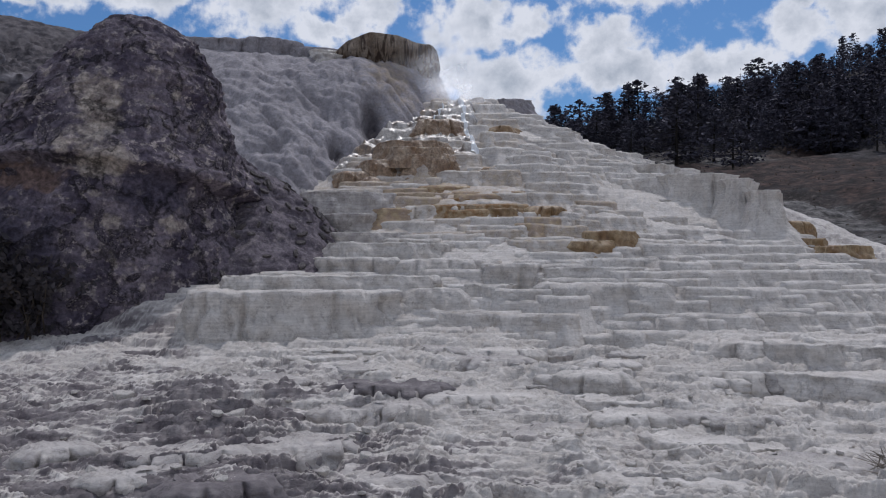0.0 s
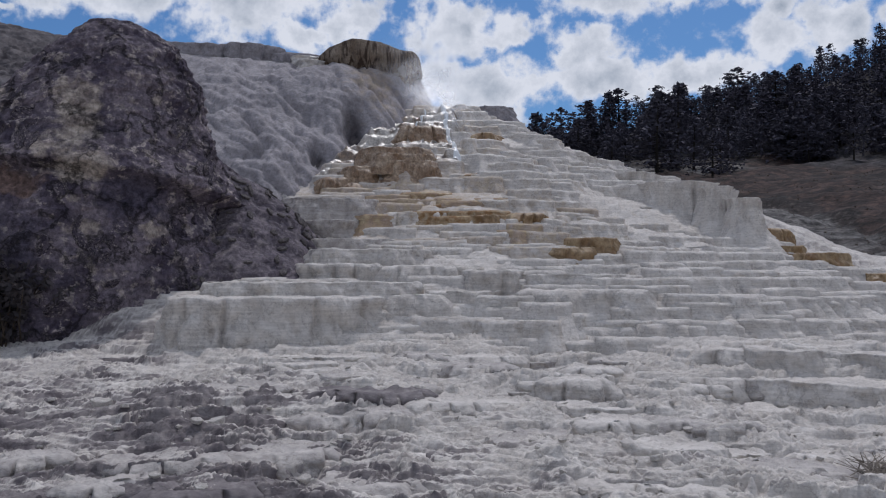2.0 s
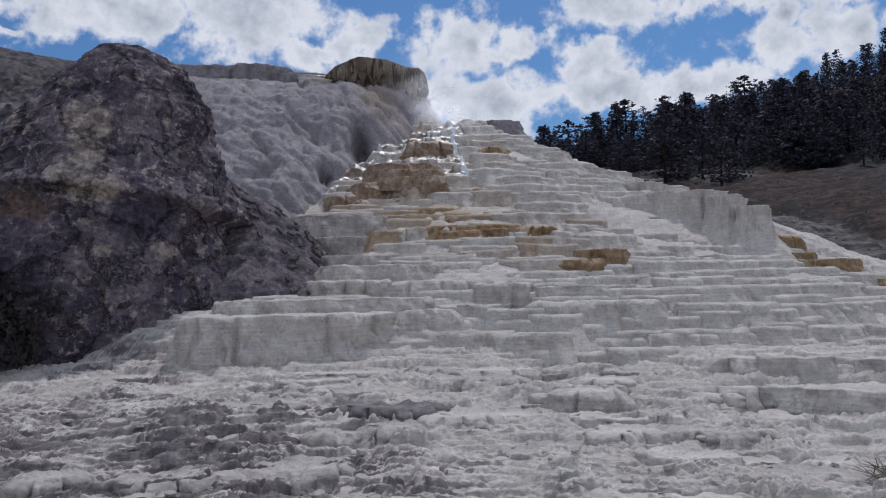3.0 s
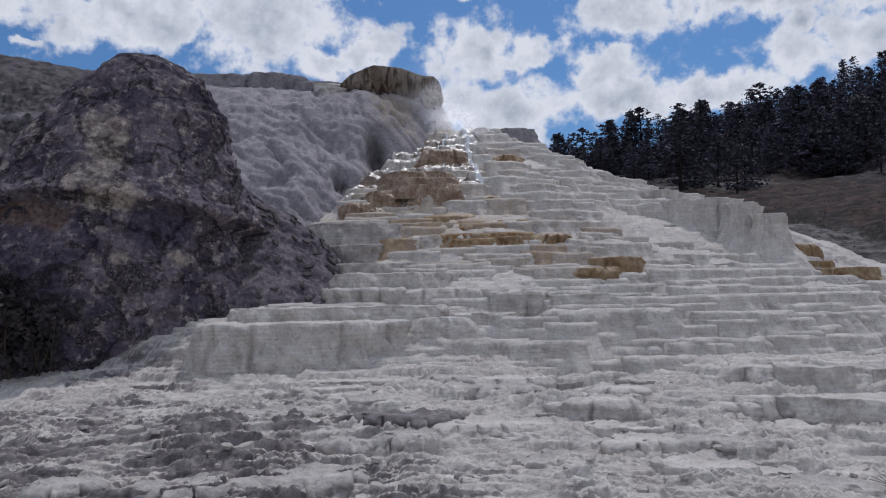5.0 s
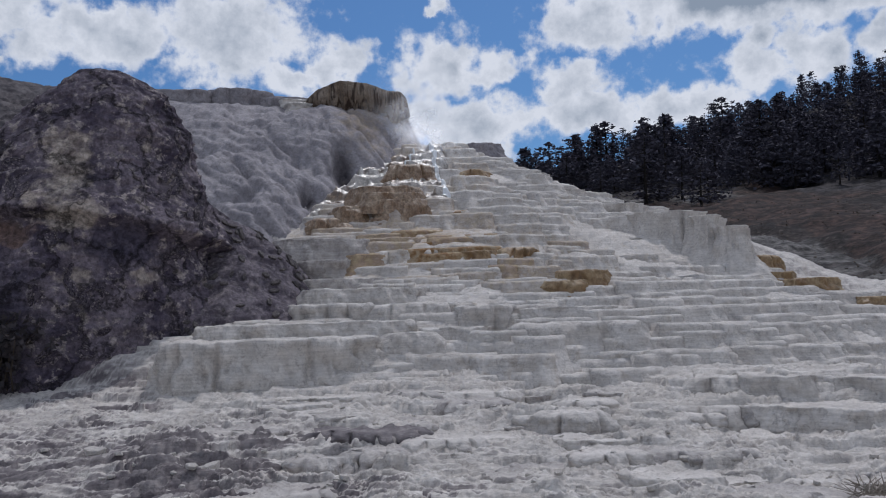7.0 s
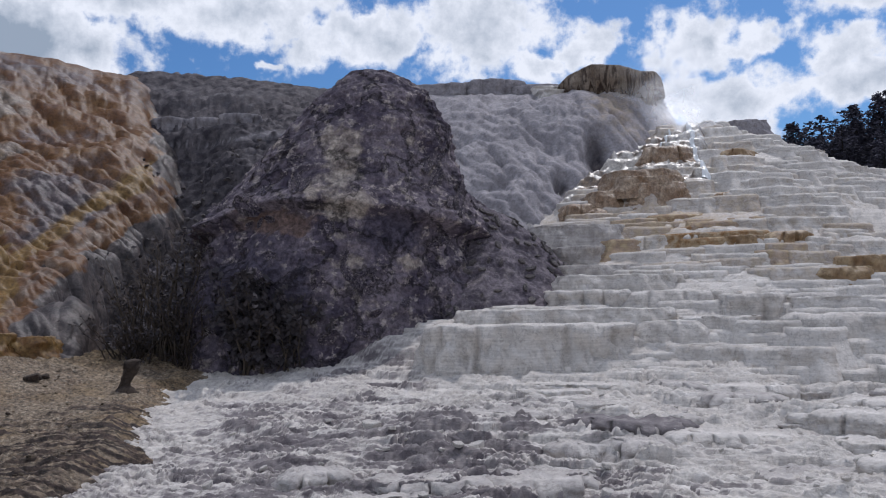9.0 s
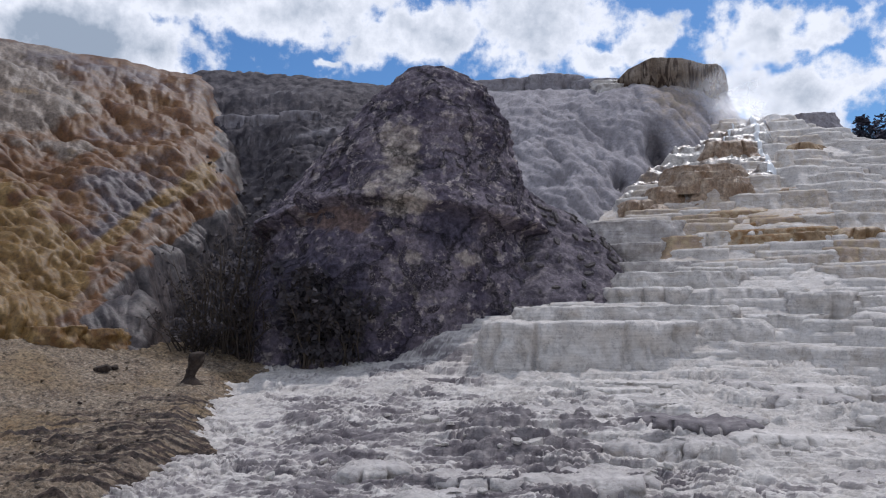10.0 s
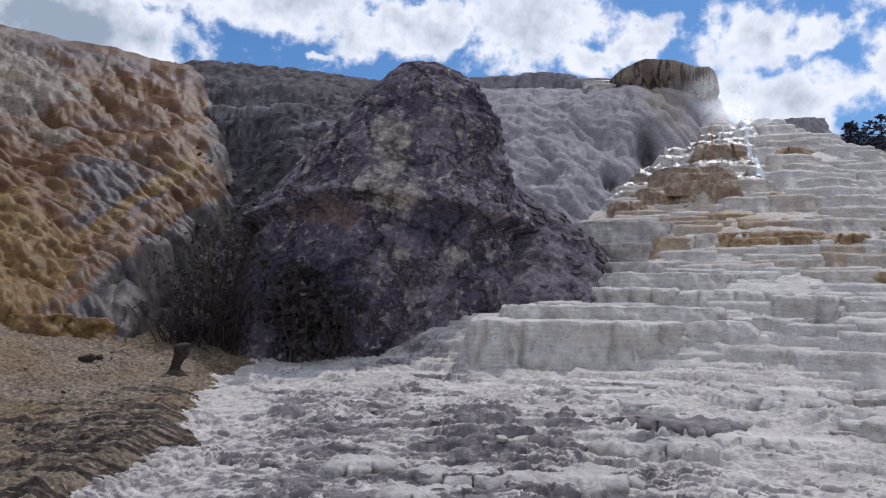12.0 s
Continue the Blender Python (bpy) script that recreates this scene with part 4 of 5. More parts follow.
# many more low broken shelves between them
pick = random.Random(17)
for k in range(62):
    r = 8.2 + 7.4 * pick.random() ** 0.8
    am = pick.uniform(-33, 32)
    if am > 14:
        continue
    half = pick.uniform(1.2, 4.2) * (10.0 / r) ** 0.5
    x, y = polar(am, r)
    top = float(fan(np.array([x]), np.array([y]))[0]) + pick.uniform(0.03, 0.1)
    kind = pick.choice(("dark", "dirty", "dirty", "dirty")) if am > 4 and r < 12 else pick.choice(("plain", "plain", "dirty"))
    ledge_at(WHITE, am + half, am - half, r, top, top - pick.uniform(0.1, 0.22), 300 + k, d=0.3, lobes=pick.choice((0.0, 0.3, 0.5)), parent=terrace, masks=stain(kind), n=70, box=0.12, layers=0.05, back=0.25, sink=0.3)

# the high wall on the fan's flank
for k, (a0, a1, r, top, base, lobes) in enumerate((
    (-14.6, -19.6, 28.4, 5.2, 2.7, 0.45), (-18.6, -21.0, 27.6, 4.9, 2.6, 0.35), (-20.2, -22.6, 26.8, 4.45, 2.5, 0.3), (-10.4, -16.4, 30.0, 5.75, 3.6, 0.6), (-12.2, -16.8, 27.9, 4.3, 2.9, 0.5),
    (-7.5, -12.0, 31.6, 6.6, 4.6, 0.7), (-5.0, -9.4, 33.0, 7.6, 5.6, 0.8), (-3.2, -6.2, 31.0, 7.0, 5.0, 0.6),
)):
    ledge_at(WHITE, a0, a1, r, top, base, 140 + k, d=2.0, lobes=0.0, parent=terrace, masks=stain("plain" if k < 6 else "tan"), n=130, flare=0.95, box=0.3, flutes=0.22)

# rows of ledges down the fan: each follows a contour round the apex
def contour_ledge(dist, p0, p1, z, h, seed, layers, masks):
    rg = np.random.default_rng(seed)
    n = max(14, int((p1 - p0) * dist / 0.74 / 0.08))
    psi = np.linspace(p0, p1, n)
    arc = (psi - p0) * dist / 0.74
    so = rg.uniform(0, 60)
    # neighbouring rows share the wide bends, so that they close up into walls and open into treads
    bend = 1.1 * perlin(psi * 3.0 + 7, 0 * psi + z * 0.35, 111) + 0.9 * np.abs(perlin(psi * dist / 2.2, 0 * psi + z * 0.9, 112))
    own = rg.uniform(-0.25, 0.25) + 0.40 * fbm(arc / 0.9 + so, 0 * arc, 3, 113, 0.55) + 0.09 * np.abs(perlin(arc / 0.45 + so, 0 * arc + 9, 114))
    end = np.minimum(arc, arc[-1] - arc)
    taper = -0.5 * (1 - np.sqrt(np.clip(1 - (1 - np.clip(end / 0.45, 0, 1)) ** 2, 0, 1)))
    sag = 0.05 * fbm(arc / 0.8 + so, 0 * arc, 3, 115)
    kx = np.where(psi > 0, 0.76, 0.66)
    rows = []
    lip = min(0.07, 0.3 * h)
    prof = [(-1.5, 0.03), (-0.8, -0.02), (-0.3, -0.01), (-0.08, 0.005), (0.0, 0.0), (0.5 * lip, -0.35 * lip), (0.65 * lip, -lip)]
    prof += [(0.6 * lip - 0.075 * float(ramp(g, 0.0, 0.1)) + 0.12 * h * min(g, 0.6) ** 2, -lip - (h + 0.75 - lip) * g) for g in np.linspace(0, 1, 11)[1:]]
    for k, (o, dz) in enumerate(prof):
        off = bend + own + taper + o
        if k > 5:
            off = off + 0.06 * fbm(arc / 0.45 + so, 0 * arc + dz / 0.35, 4, 116, 0.6) - 0.06 * np.abs(fbm(arc / 0.3 + so, 0 * arc + dz / 2, 2, 117))
            if layers:
                q = -dz / layers + fbm(arc / 0.7 + so, 0 * arc, 2, 118)
                off = off + 0.8 * layers * (np.floor(q) + ramp(q - np.floor(q), 0.0, 0.3))
        if k == 0:
            off = -1.7 + np.minimum(bend + own, 0)
        elif k == 1:
            off = -1.0 + 0.5 * (bend + own)
        dd = dist + off
        x, y = APEX[0] + dd * np.sin(psi) / kx, APEX[1] - dd * np.cos(psi)
        zz = z + sag + dz + (0.02 * fbm(x / 0.5, y / 0.5, 3, 119) if k < 4 else 0.0)
        rows.append(np.stack([x, y, zz], -1))
    G = np.stack(rows)
    G[:, 0, 2] = G[:, -1, 2] = z - h - 0.75  # close the ends
    if z > 4.6:
        HIGH.append((G, masks))
        return
    ob = from_grid("ledge", G, WHITE, masks)
    ob.parent = terrace


def join_grids(name, grids, mat):
    """Many grids of points as one mesh."""
    co, quads, base, values = [], [], 0, {}
    for P, masks in grids:
        nr, nc = P.shape[:2]
        i, j = np.meshgrid(np.arange(nr - 1), np.arange(nc - 1), indexing="ij")
        quads.append((base + np.stack([i * nc + j, i * nc + j + 1, (i + 1) * nc + j + 1, (i + 1) * nc + j], -1)).reshape(-1, 4))
        co.append(P.reshape(-1, 3))
        for key, val in masks.items():
            values.setdefault(key, []).append(np.broadcast_to(val, (nr, nc)).reshape(-1))
        base += nr * nc
    co, quads = np.concatenate(co), np.concatenate(quads)
    me = bpy.data.meshes.new(name)
    me.vertices.add(len(co))
    me.vertices.foreach_set("co", co.astype(np.float32).ravel())
    me.loops.add(quads.size)
    me.loops.foreach_set("vertex_index", quads.ravel().astype(np.int32))
    me.polygons.add(len(quads))
    me.polygons.foreach_set("loop_start", np.arange(0, quads.size, 4, dtype=np.int32))
    me.polygons.foreach_set("use_smooth", np.ones(len(quads), dtype=bool))
    me.update(calc_edges=True)
    for key, val in values.items():
        me.attributes.new(key, "FLOAT", "POINT").data.foreach_set("value", np.concatenate(val).astype(np.float32))
    me.materials.append(mat)
    return new(name, me)


HIGH = []  # the farthest rows, too small to tell apart


pick = random.Random(5)
zl = 0.9
while zl < 9.3:
    dist = float(np.interp(-zl, [-v for v in FAN_Z], FAN_D))
    psi = -0.95 - pick.uniform(0, 0.1)
    while psi < 1.25:
        w = pick.uniform(0.7, 1.3) * (pick.choice((1, 1, 1.5, 2.2)) if psi < 0.25 or zl > 3 else pick.choice((1, 2, 4)))
        p1 = psi + w * 0.74 / max(dist, 2.0)
        mid = (psi + p1) / 2
        x, y = APEX[0] + dist * math.sin(mid) / (0.76 if mid > 0 else 0.66), APEX[1] - dist * math.cos(mid)
        az = -math.degrees(math.atan2(x, y))
        keep = -45 < az < 17 and not (az > 7.0 and y > 20.5) and not (y > 27.0 and x < -5.2 + 0.46 * (y - 26)) and not (y > 25 and az < -11 and zl < 5)
        if keep and pick.random() > 0.06 and math.exp(-(((x + 1.0) / 3.0) ** 2 + ((y - 32) / 3.6) ** 2)) < 0.45:
            z = zl + pick.uniform(-0.12, 0.12)
            h = pick.choice((0.18, 0.26, 0.36, 0.55)) + 0.015 * zl
            casc = math.exp(-(((x + 1.0) / 3.2) ** 2 + ((y - 32) / 4.5) ** 2))
            band = math.exp(-(((x - 1.0) / 5.5) ** 2 + ((y - 25.0) / 2.2) ** 2))
            tone = 0.45 * casc + (0.6 if pick.random() < 0.4 else 0.25) * band + pick.uniform(0, 0.28)
            contour_ledge(dist, psi, p1 + 0.35 / max(dist, 2.0), z, h, pick.randrange(9999), pick.choice((0.05, 0.07, 0.1)),
                          {"brown": np.full((1, 1), tone), "grey": np.full((1, 1), pick.uniform(0, 0.25)), "wet": np.full((1, 1), min(1.0, casc**2 * 1.2))})
        psi = p1
    zl += pick.uniform(0.13, 0.2) + 0.012 * zl

high = join_grids("high_ledges", HIGH, WHITE)
high.parent = terrace
high["kind"] = "stuff"

# ochre and brown ledges by the water
for k, (mat, a0, a1, r, top, base, lobes, d) in enumerate((
    (TAN, 4.5, -0.4, 28.0, 6.44, 6.15, 0.0, 1.3), (TAN, 3.8, -0.6, 27.7, 6.17, 5.9, 0.0, 1.1), (TAN, 2.9, -0.7, 27.4, 5.88, 5.4, 0.0, 1.0), (TAN, 5.6, 3.5, 27.6, 5.7, 5.35, 0.0, 0.9), (TAN, 7.2, 5.4, 27.5, 5.3, 4.75, 0.4, 0.9), (TAN, 5.7, 4.4, 27.3, 5.1, 4.7, 0.4, 0.8), (TAN, 1.5, -1.0, 31.0, 7.7, 7.35, 0.4, 1.0),
    (HILL, -2.8, -6.2, 37.3, 9.72, 9.2, 0.0, 1.2), (OCHRE, -9.8, -13.3, 21.9, 3.06, 2.55, 0.0, 0.9), (OCHRE, -9.0, -11.4, 21.5, 2.78, 2.45, 0.0, 0.7), (OCHRE, -2.4, -6.0, 24.2, 3.82, 3.5, 0.0, 0.9), (OCHRE, -6.0, -8.2, 24.2, 3.9, 3.5, 0.3, 0.9),
    (OCHRE, -22.4, -23.9, 27.5, 3.5, 2.9, 0.3, 0.8), (OCHRE, -22.4, -25.2, 26.6, 2.95, 2.6, 0.0, 0.9), (OCHRE, -24.4, -27.4, 25.6, 2.7, 2.42, 0.0, 0.9), (OCHRE, -28.6, -30.6, 25.0, 2.12, 2.0, 0.0, 0.7),
    (OCHRE, -3.4, -5.0, 31.5, 7.5, 6.6, 0.4, 1.0), (OCHRE, -5.0, -7.2, 28.6, 5.9, 5.5, 0.4, 1.0), (OCHRE, -2.4, -4.4, 27.8, 5.5, 5.1, 0.4, 1.0),
)):
    ledge_at(mat, a0, a1, r, top, base, 180 + k, d=d, lobes=lobes, parent=terrace, label={"ochre_travertine": "ochre-stained ledge", "tan_travertine": "brown streaked ledge"}.get(mat.name, "grey weathered ledge"), n=110, flare=0.0, box=0.34 if mat is TAN else 0.12, calm=0.75 if mat is TAN else 1.0, layers=0.1 if mat is TAN else 0.07)

# the lip along the foot of the orange mound
for k, (a0, a1, r, top, base) in enumerate(((47.5, 43.6, 20.2, 1.62, 1.15), (44.4, 40.8, 20.5, 1.52, 1.08), (49.5, 46.0, 20.9, 1.9, 1.4))):
    lip = ledge_at(ORANGE, a0, a1, r, top, base, 210 + k, d=1.1, n=90, box=0.2, sink=0.6, layers=0.14, name="foot_ledge",
                   masks={"white": np.full((1, 1), 0.0), "grey": np.full((1, 1), 0.25), "ochre": np.full((1, 1), 0.55), "scree": np.full((1, 1), 0.0)})
    tagged(lip, "rounded brown ledge at the foot of the orange mound", "rock ledge", "ledges at the mound's foot")

# the wet cascade: broken steps under a film of water
def cascade_height(X, Y):
    wx, wy = X + 0.5 * fbm(X / 0.9, Y / 0.9, 3, 130), Y + 0.4 * fbm(X / 0.8, Y / 0.8, 3, 131)
    q = (fan_base(X, Y) + 0.1) / 0.42 + 1.4 * perlin(wx / 2.0, wy / 1.3, 132) - 0.9 * np.abs(perlin(wx / 0.7, wy / 0.6, 133))
    f = q - np.floor(q)
    z = 0.42 * (np.floor(q) + 0.5 * f + 0.5 * ramp(f, 0.78, 0.97))
    z = z + 0.08 * dome(wx / 0.4, wy / 0.35, 13) + 0.10 * fbm(X / 0.4, Y / 0.4, 4, 134, 0.6)
    side = ramp(X, -4.6 + 0.46 * (Y - 28), -3.8 + 0.46 * (Y - 28)) * (1 - ramp(X, 1.0, 2.0)) * ramp(Y, 27.4, 28.2)
    return z + 0.08 - 1.4 * (1 - side) - 0.8 * ramp(Y, 34.6, 36.4)


CX, CY = np.meshgrid(np.linspace(-5.2, 3.0, 200), np.linspace(27.2, 36.6, 230))
CZ = cascade_height(CX, CY)
cn = fbm(CX / 1.1, CY / 1.1, 4, 135)
cascade = from_grid("cascade", np.stack([CX, CY, CZ], -1), WETROCK, {
    "brown": np.clip(0.4 + 1.1 * cn - 0.22 * np.maximum(0, CX + 0.2), 0, 1), "grey": np.clip(0.6 - 1.8 * cn + 0.25 * np.maximum(0, CX), 0, 1), "wet": np.full((1, 1), 1.0)})
tagged(cascade, "wet brown and white cascade of broken travertine steps", "cascade")

# thin water running down the cascade
WATER, n_, l_, p_ = material("running_water")
p_.inputs["Base Color"].default_value = (0.75, 0.77, 0.78, 1)
p_.inputs["Roughness"].default_value = 0.4
fn = n_.new("ShaderNodeTexNoise")
fn.inputs["Scale"].default_value = 9
fb = n_.new("ShaderNodeBump")
fb.inputs["Strength"].default_value = 0.6
l_.new(fn.outputs["Fac"], fb.inputs["Height"])
l_.new(fb.outputs["Normal"], p_.inputs["Normal"])


def stream(seed, x0, y0, x1, y1, width):
    """A ribbon of water that clings to the steps."""
    rg = np.random.default_rng(seed)
    n = 220
    t = np.linspace(0, 1, n)[:, None]
    c = np.linspace(-1, 1, 7)[None, :]
    so = rg.uniform(0, 40)
    wob = 0.35 * fbm(t * 4 + so, 0 * t, 3, 121)
    wid = width * (0.55 + 0.9 * np.abs(fbm(t * 7 + so, 0 * t + 2, 2, 122)) + 0.3 * t)
    X, Y = x0 + (x1 - x0) * t + wob + c * wid, y0 + (y1 - y0) * t + 0 * c
    Z = np.maximum(cascade_height(X, Y), fan_base(X, Y) - 0.1) + 0.05 - 0.05 * c * c
    ob = from_grid("water_run", np.stack([X, Y, Z], -1), WATER)
    tagged(ob, "thin white run of hot water down the cascade", "water", "runs of water")


stream(1, 0.6, 35.6, 1.2, 28.6, 0.11)
stream(2, 0.1, 35.2, -0.6, 31.0, 0.07)

for k, (a0, a1, r, top, base) in enumerate(((9.4, 7.4, 37.0, 11.85, 11.5), (9.0, 7.0, 36.3, 11.5, 11.1))):
    pool = ledge_at(WHITE, a0, a1, r, top, base, 250 + k, d=0.8, n=40, box=0.1, back=0.6, name="wet_ledge", masks={"brown": np.full((1, 1), 0.1), "grey": np.full((1, 1), 0.0), "wet": np.full((1, 1), 1.0)})
    tagged(pool, "small wet shining ledge high on the hillside", "rock ledge", "wet ledges")

# the overhanging cap over the cascade, and the ledges of the plateau's rim
def cap_shape():
    """A lens-shaped roof of travertine with a fluted, overhanging face."""
    n, rows = 150, []
    f = np.linspace(-1, 1, n)
    ph = f * np.pi / 2
    ox, oy = 2.4 * np.sign(np.sin(ph)) * np.abs(np.sin(ph)) ** 0.8, -2.2 * np.abs(np.cos(ph)) ** 0.6
    arc = np.concatenate([[0], np.cumsum(np.hypot(np.diff(ox), np.diff(oy)))])
    tx, ty = np.gradient(ox), np.gradient(oy)
    ln = np.hypot(tx, ty)
    nx, ny = ty / ln, -tx / ln
    top = np.interp(ox, (-2.4, -1.8, -0.7, 0.5, 1.4, 2.0, 2.4), (-0.35, 0.05, 0.42, 0.30, 0.0, 0.06, -0.15))
    low = np.interp(ox, (-2.4, -1.5, 0.0, 1.4, 2.4), (-0.75, -0.9, -1.15, -1.6, -1.55))
    drip = 0.42 * np.abs(fbm(arc / 0.2, 0 * arc, 2, 33)) + 0.35 * np.abs(fbm(arc / 0.6, 0 * arc, 2, 34))
    for t in (0.0, 0.4, 0.75, 0.93, 1.0):
        rows.append(np.stack([ox * (0.7 + 0.3 * t), (1 - t) * 1.6 + t * oy, top * (0.25 + 0.75 * t) + 0.28 * (1 - t) + 0.04 * fbm(ox / 0.5, oy * t / 0.5, 3, 35)], -1))
    for g in np.linspace(0.0, 1.0, 14)[1:]:
        out = 0.16 * np.sin(np.pi * min(1, g * 2.2) / 2) - 0.75 * max(0, g - 0.45) ** 1.3 - drip * min(1, g * 3) * 0.8
        rows.append(np.stack([ox + nx * out, oy + ny * out, top + (low - top) * g + 0.25 * drip * (g > 0.9)], -1))
    return np.stack(rows)


cap_rock = from_grid("overhanging_cap", cap_shape(), CAP)
px, py = polar(4.0, 38.2)
cap_rock.matrix_world = pose(float(px), float(py), 12.0, 0, 0, 4)
tagged(cap_rock, "brown streaked travertine cap overhanging the cascade", "rock ledge")
for k, (a0, a1, r, top, base) in enumerate(((18.4, 13.6, 38.2, 12.4, 11.9), (14.0, 10.2, 37.8, 12.5, 11.95), (11.0, 7.0, 37.9, 12.15, 11.7), (24, 18, 38.6, 12.3, 11.8))):
    rim = ledge_at(HILL, a0, a1, r, top, base, 230 + k, d=1.6, lobes=1.2, n=64, back=2.0, sink=0.9, name="rim_ledge", masks={"grey": np.full((1, 1), 0.05), "brown": np.full((1, 1), 0.0)})
    tagged(rim, "grey rounded ledge on the plateau rim", "rock ledge", "rim ledges")


# steam that drifts off the hot water
STEAM, n_, l_, p_ = material("steam")
p_.inputs["Base Color"].default_value = (0.92, 0.93, 0.94, 1)
p_.inputs["Roughness"].default_value = 1.0
p_.inputs["Specular IOR Level"].default_value = 0.0
at_ = n_.new("ShaderNodeAttribute")
at_.attribute_name = "veil"
tx_ = n_.new("ShaderNodeTexCoord")
sn_ = n_.new("ShaderNodeTexNoise")
sn_.inputs["Scale"].default_value = 0.9
sn_.inputs["Detail"].default_value = 6
l_.new(tx_.outputs["Object"], sn_.inputs["Vector"])
sr_ = n_.new("ShaderNodeMapRange")
sr_.inputs[1].default_value, sr_.inputs[2].default_value = 0.34, 0.68
l_.new(sn_.outputs["Fac"], sr_.inputs[0])
sm_ = n_.new("ShaderNodeMath")
sm_.operation = "MULTIPLY"
l_.new(at_.outputs["Fac"], sm_.inputs[0])
l_.new(sr_.outputs[0], sm_.inputs[1])
tr_ = n_.new("ShaderNodeBsdfTransparent")
tl_ = n_.new("ShaderNodeBsdfTranslucent")
tl_.inputs["Color"].default_value = (0.92, 0.93, 0.94, 1)
both_ = n_.new("ShaderNodeAddShader")
l_.new(p_.outputs[0], both_.inputs[0])
l_.new(tl_.outputs[0], both_.inputs[1])
mx_ = n_.new("ShaderNodeMixShader")
l_.new(sm_.outputs[0], mx_.inputs[0])
l_.new(tr_.outputs[0], mx_.inputs[1])
l_.new(both_.outputs[0], mx_.inputs[2])
l_.new(mx_.outputs[0], n_["Material Output"].inputs["Surface"])
for k, (x, y, z, w, h, tilt, dense) in enumerate(((-0.1, 35.4, 10.5, 2.4, 1.5, -40, 0.42), (0.7, 34.4, 9.5, 2.2, 1.0, 35, 0.55), (-1.0, 35.6, 11.3, 3.0, 1.7, -25, 0.22), (1.0, 32.6, 8.3, 1.5, 2.0, -20, 0.2))):
    a, b = np.meshgrid(np.linspace(-1, 1, 40), np.linspace(-1, 1, 30))
    billow = 0.5 * fbm(a * 1.3 + 3 * k, b * 1.3, 3, 140 + k)
    fade = np.clip(1 - (a * a + b * b), 0, 1) ** 2
    veil = from_grid("steam_wisp", np.stack([a * w, 0.7 * (a * a + b * b) + billow, b * h], -1), STEAM, {"veil": dense * fade})
    veil.matrix_world = pose(x, y, z, 0, tilt, 0)
    veil.visible_shadow = False
    tagged(veil, "thin white steam drifting off the hot cascade", "steam", "wisps of steam", "stuff")


# a hard band stands out across the dark part of the hillside
for k, (a0, a1, r) in enumerate(((35.6, 32.6, 34.6), (33.2, 30.4, 33.9), (31.0, 28.6, 33.4))):
    bx, by = polar((a0 + a1) / 2, r)
    top = float(hillside(np.array([bx]), np.array([by]))[0]) + 0.42
    band = ledge_at(HILL, a0, a1, r, top, top - 0.7, 290 + k, d=0.9, n=90, lobes=0.8, back=1.4, sink=0.9, name="hill_ledge", masks={"grey": np.full((1, 1), 0.42), "brown": np.full((1, 1), 0.0)})
    tagged(band, "pale-lipped ledge across the dark hillside", "rock ledge", "ledges on the dark hillside")


# ---------------------------------------------------------------- trees and shrubs
def leafage(name, c1, c2, rough=0.7):
    m, n, l, p = material(name)
    g = n.new("ShaderNodeNewGeometry")
    mx = n.new("ShaderNodeMix")
    mx.data_type = "RGBA"
    mx.inputs[6].default_value, mx.inputs[7].default_value = rgba(c1), rgba(c2)
    l.new(g.outputs["Random Per Island"], mx.inputs[0])
    l.new(mx.outputs[2], p.inputs["Base Color"])
    p.inputs["Roughness"].default_value = rough
    p.inputs["Specular IOR Level"].default_value = 0.05
    return m


# needles and shrub leaves carry haze and lens veil as a pale purple tint
NEEDLES = leafage("conifer_needles", (0.066, 0.063, 0.084), (0.088, 0.084, 0.106))
DRYLEAF = leafage("shrub_leaves", (0.042, 0.039, 0.044), (0.085, 0.074, 0.078))
STRAW = leafage("dry_straw", (0.20, 0.175, 0.15), (0.34, 0.30, 0.26), 0.9)
CONIFER_BARK = mineral("conifer_bark", ((0.012, 0.010, 0.009), (0.03, 0.024, 0.021), (0.018, 0.015, 0.013)), 4, 0.95, 0.6, 8)
BARK = mineral("bark", ((0.05, 0.038, 0.03), (0.11, 0.085, 0.065), (0.07, 0.06, 0.05)), 4, 0.95, 0.6, 8)
DEADWOOD = mineral("dead_wood", ((0.022, 0.016, 0.014), (0.085, 0.064, 0.05), (0.014, 0.011, 0.01)), 3, 0.95, 0.6, 8)


def tubes(lines, sides=5):
    """Vertices and faces of tapered tubes along polylines of (point, radius)."""
    vs, fs = [], []
    for line in lines:
        base = len(vs)
        for i, (p, rad) in enumerate(line):
            q = line[min(i + 1, len(line) - 1)][0] - line[max(i - 1, 0)][0]
            q = q.normalized() if q.length > 0 else Vector((0, 0, 1))
            e1 = q.orthogonal().normalized()
            e2 = q.cross(e1)
            for j in range(sides):
                a = 2 * math.pi * j / sides
                vs.append(p + (e1 * math.cos(a) + e2 * math.sin(a)) * rad)
        for i in range(len(line) - 1):
            for j in range(sides):
                a, b = base + i * sides + j, base + i * sides + (j + 1) % sides
                fs.append((a, b, b + sides, a + sides))
        fs.append(tuple(base + (len(line) - 1) * sides + j for j in range(sides)))
    return vs, fs


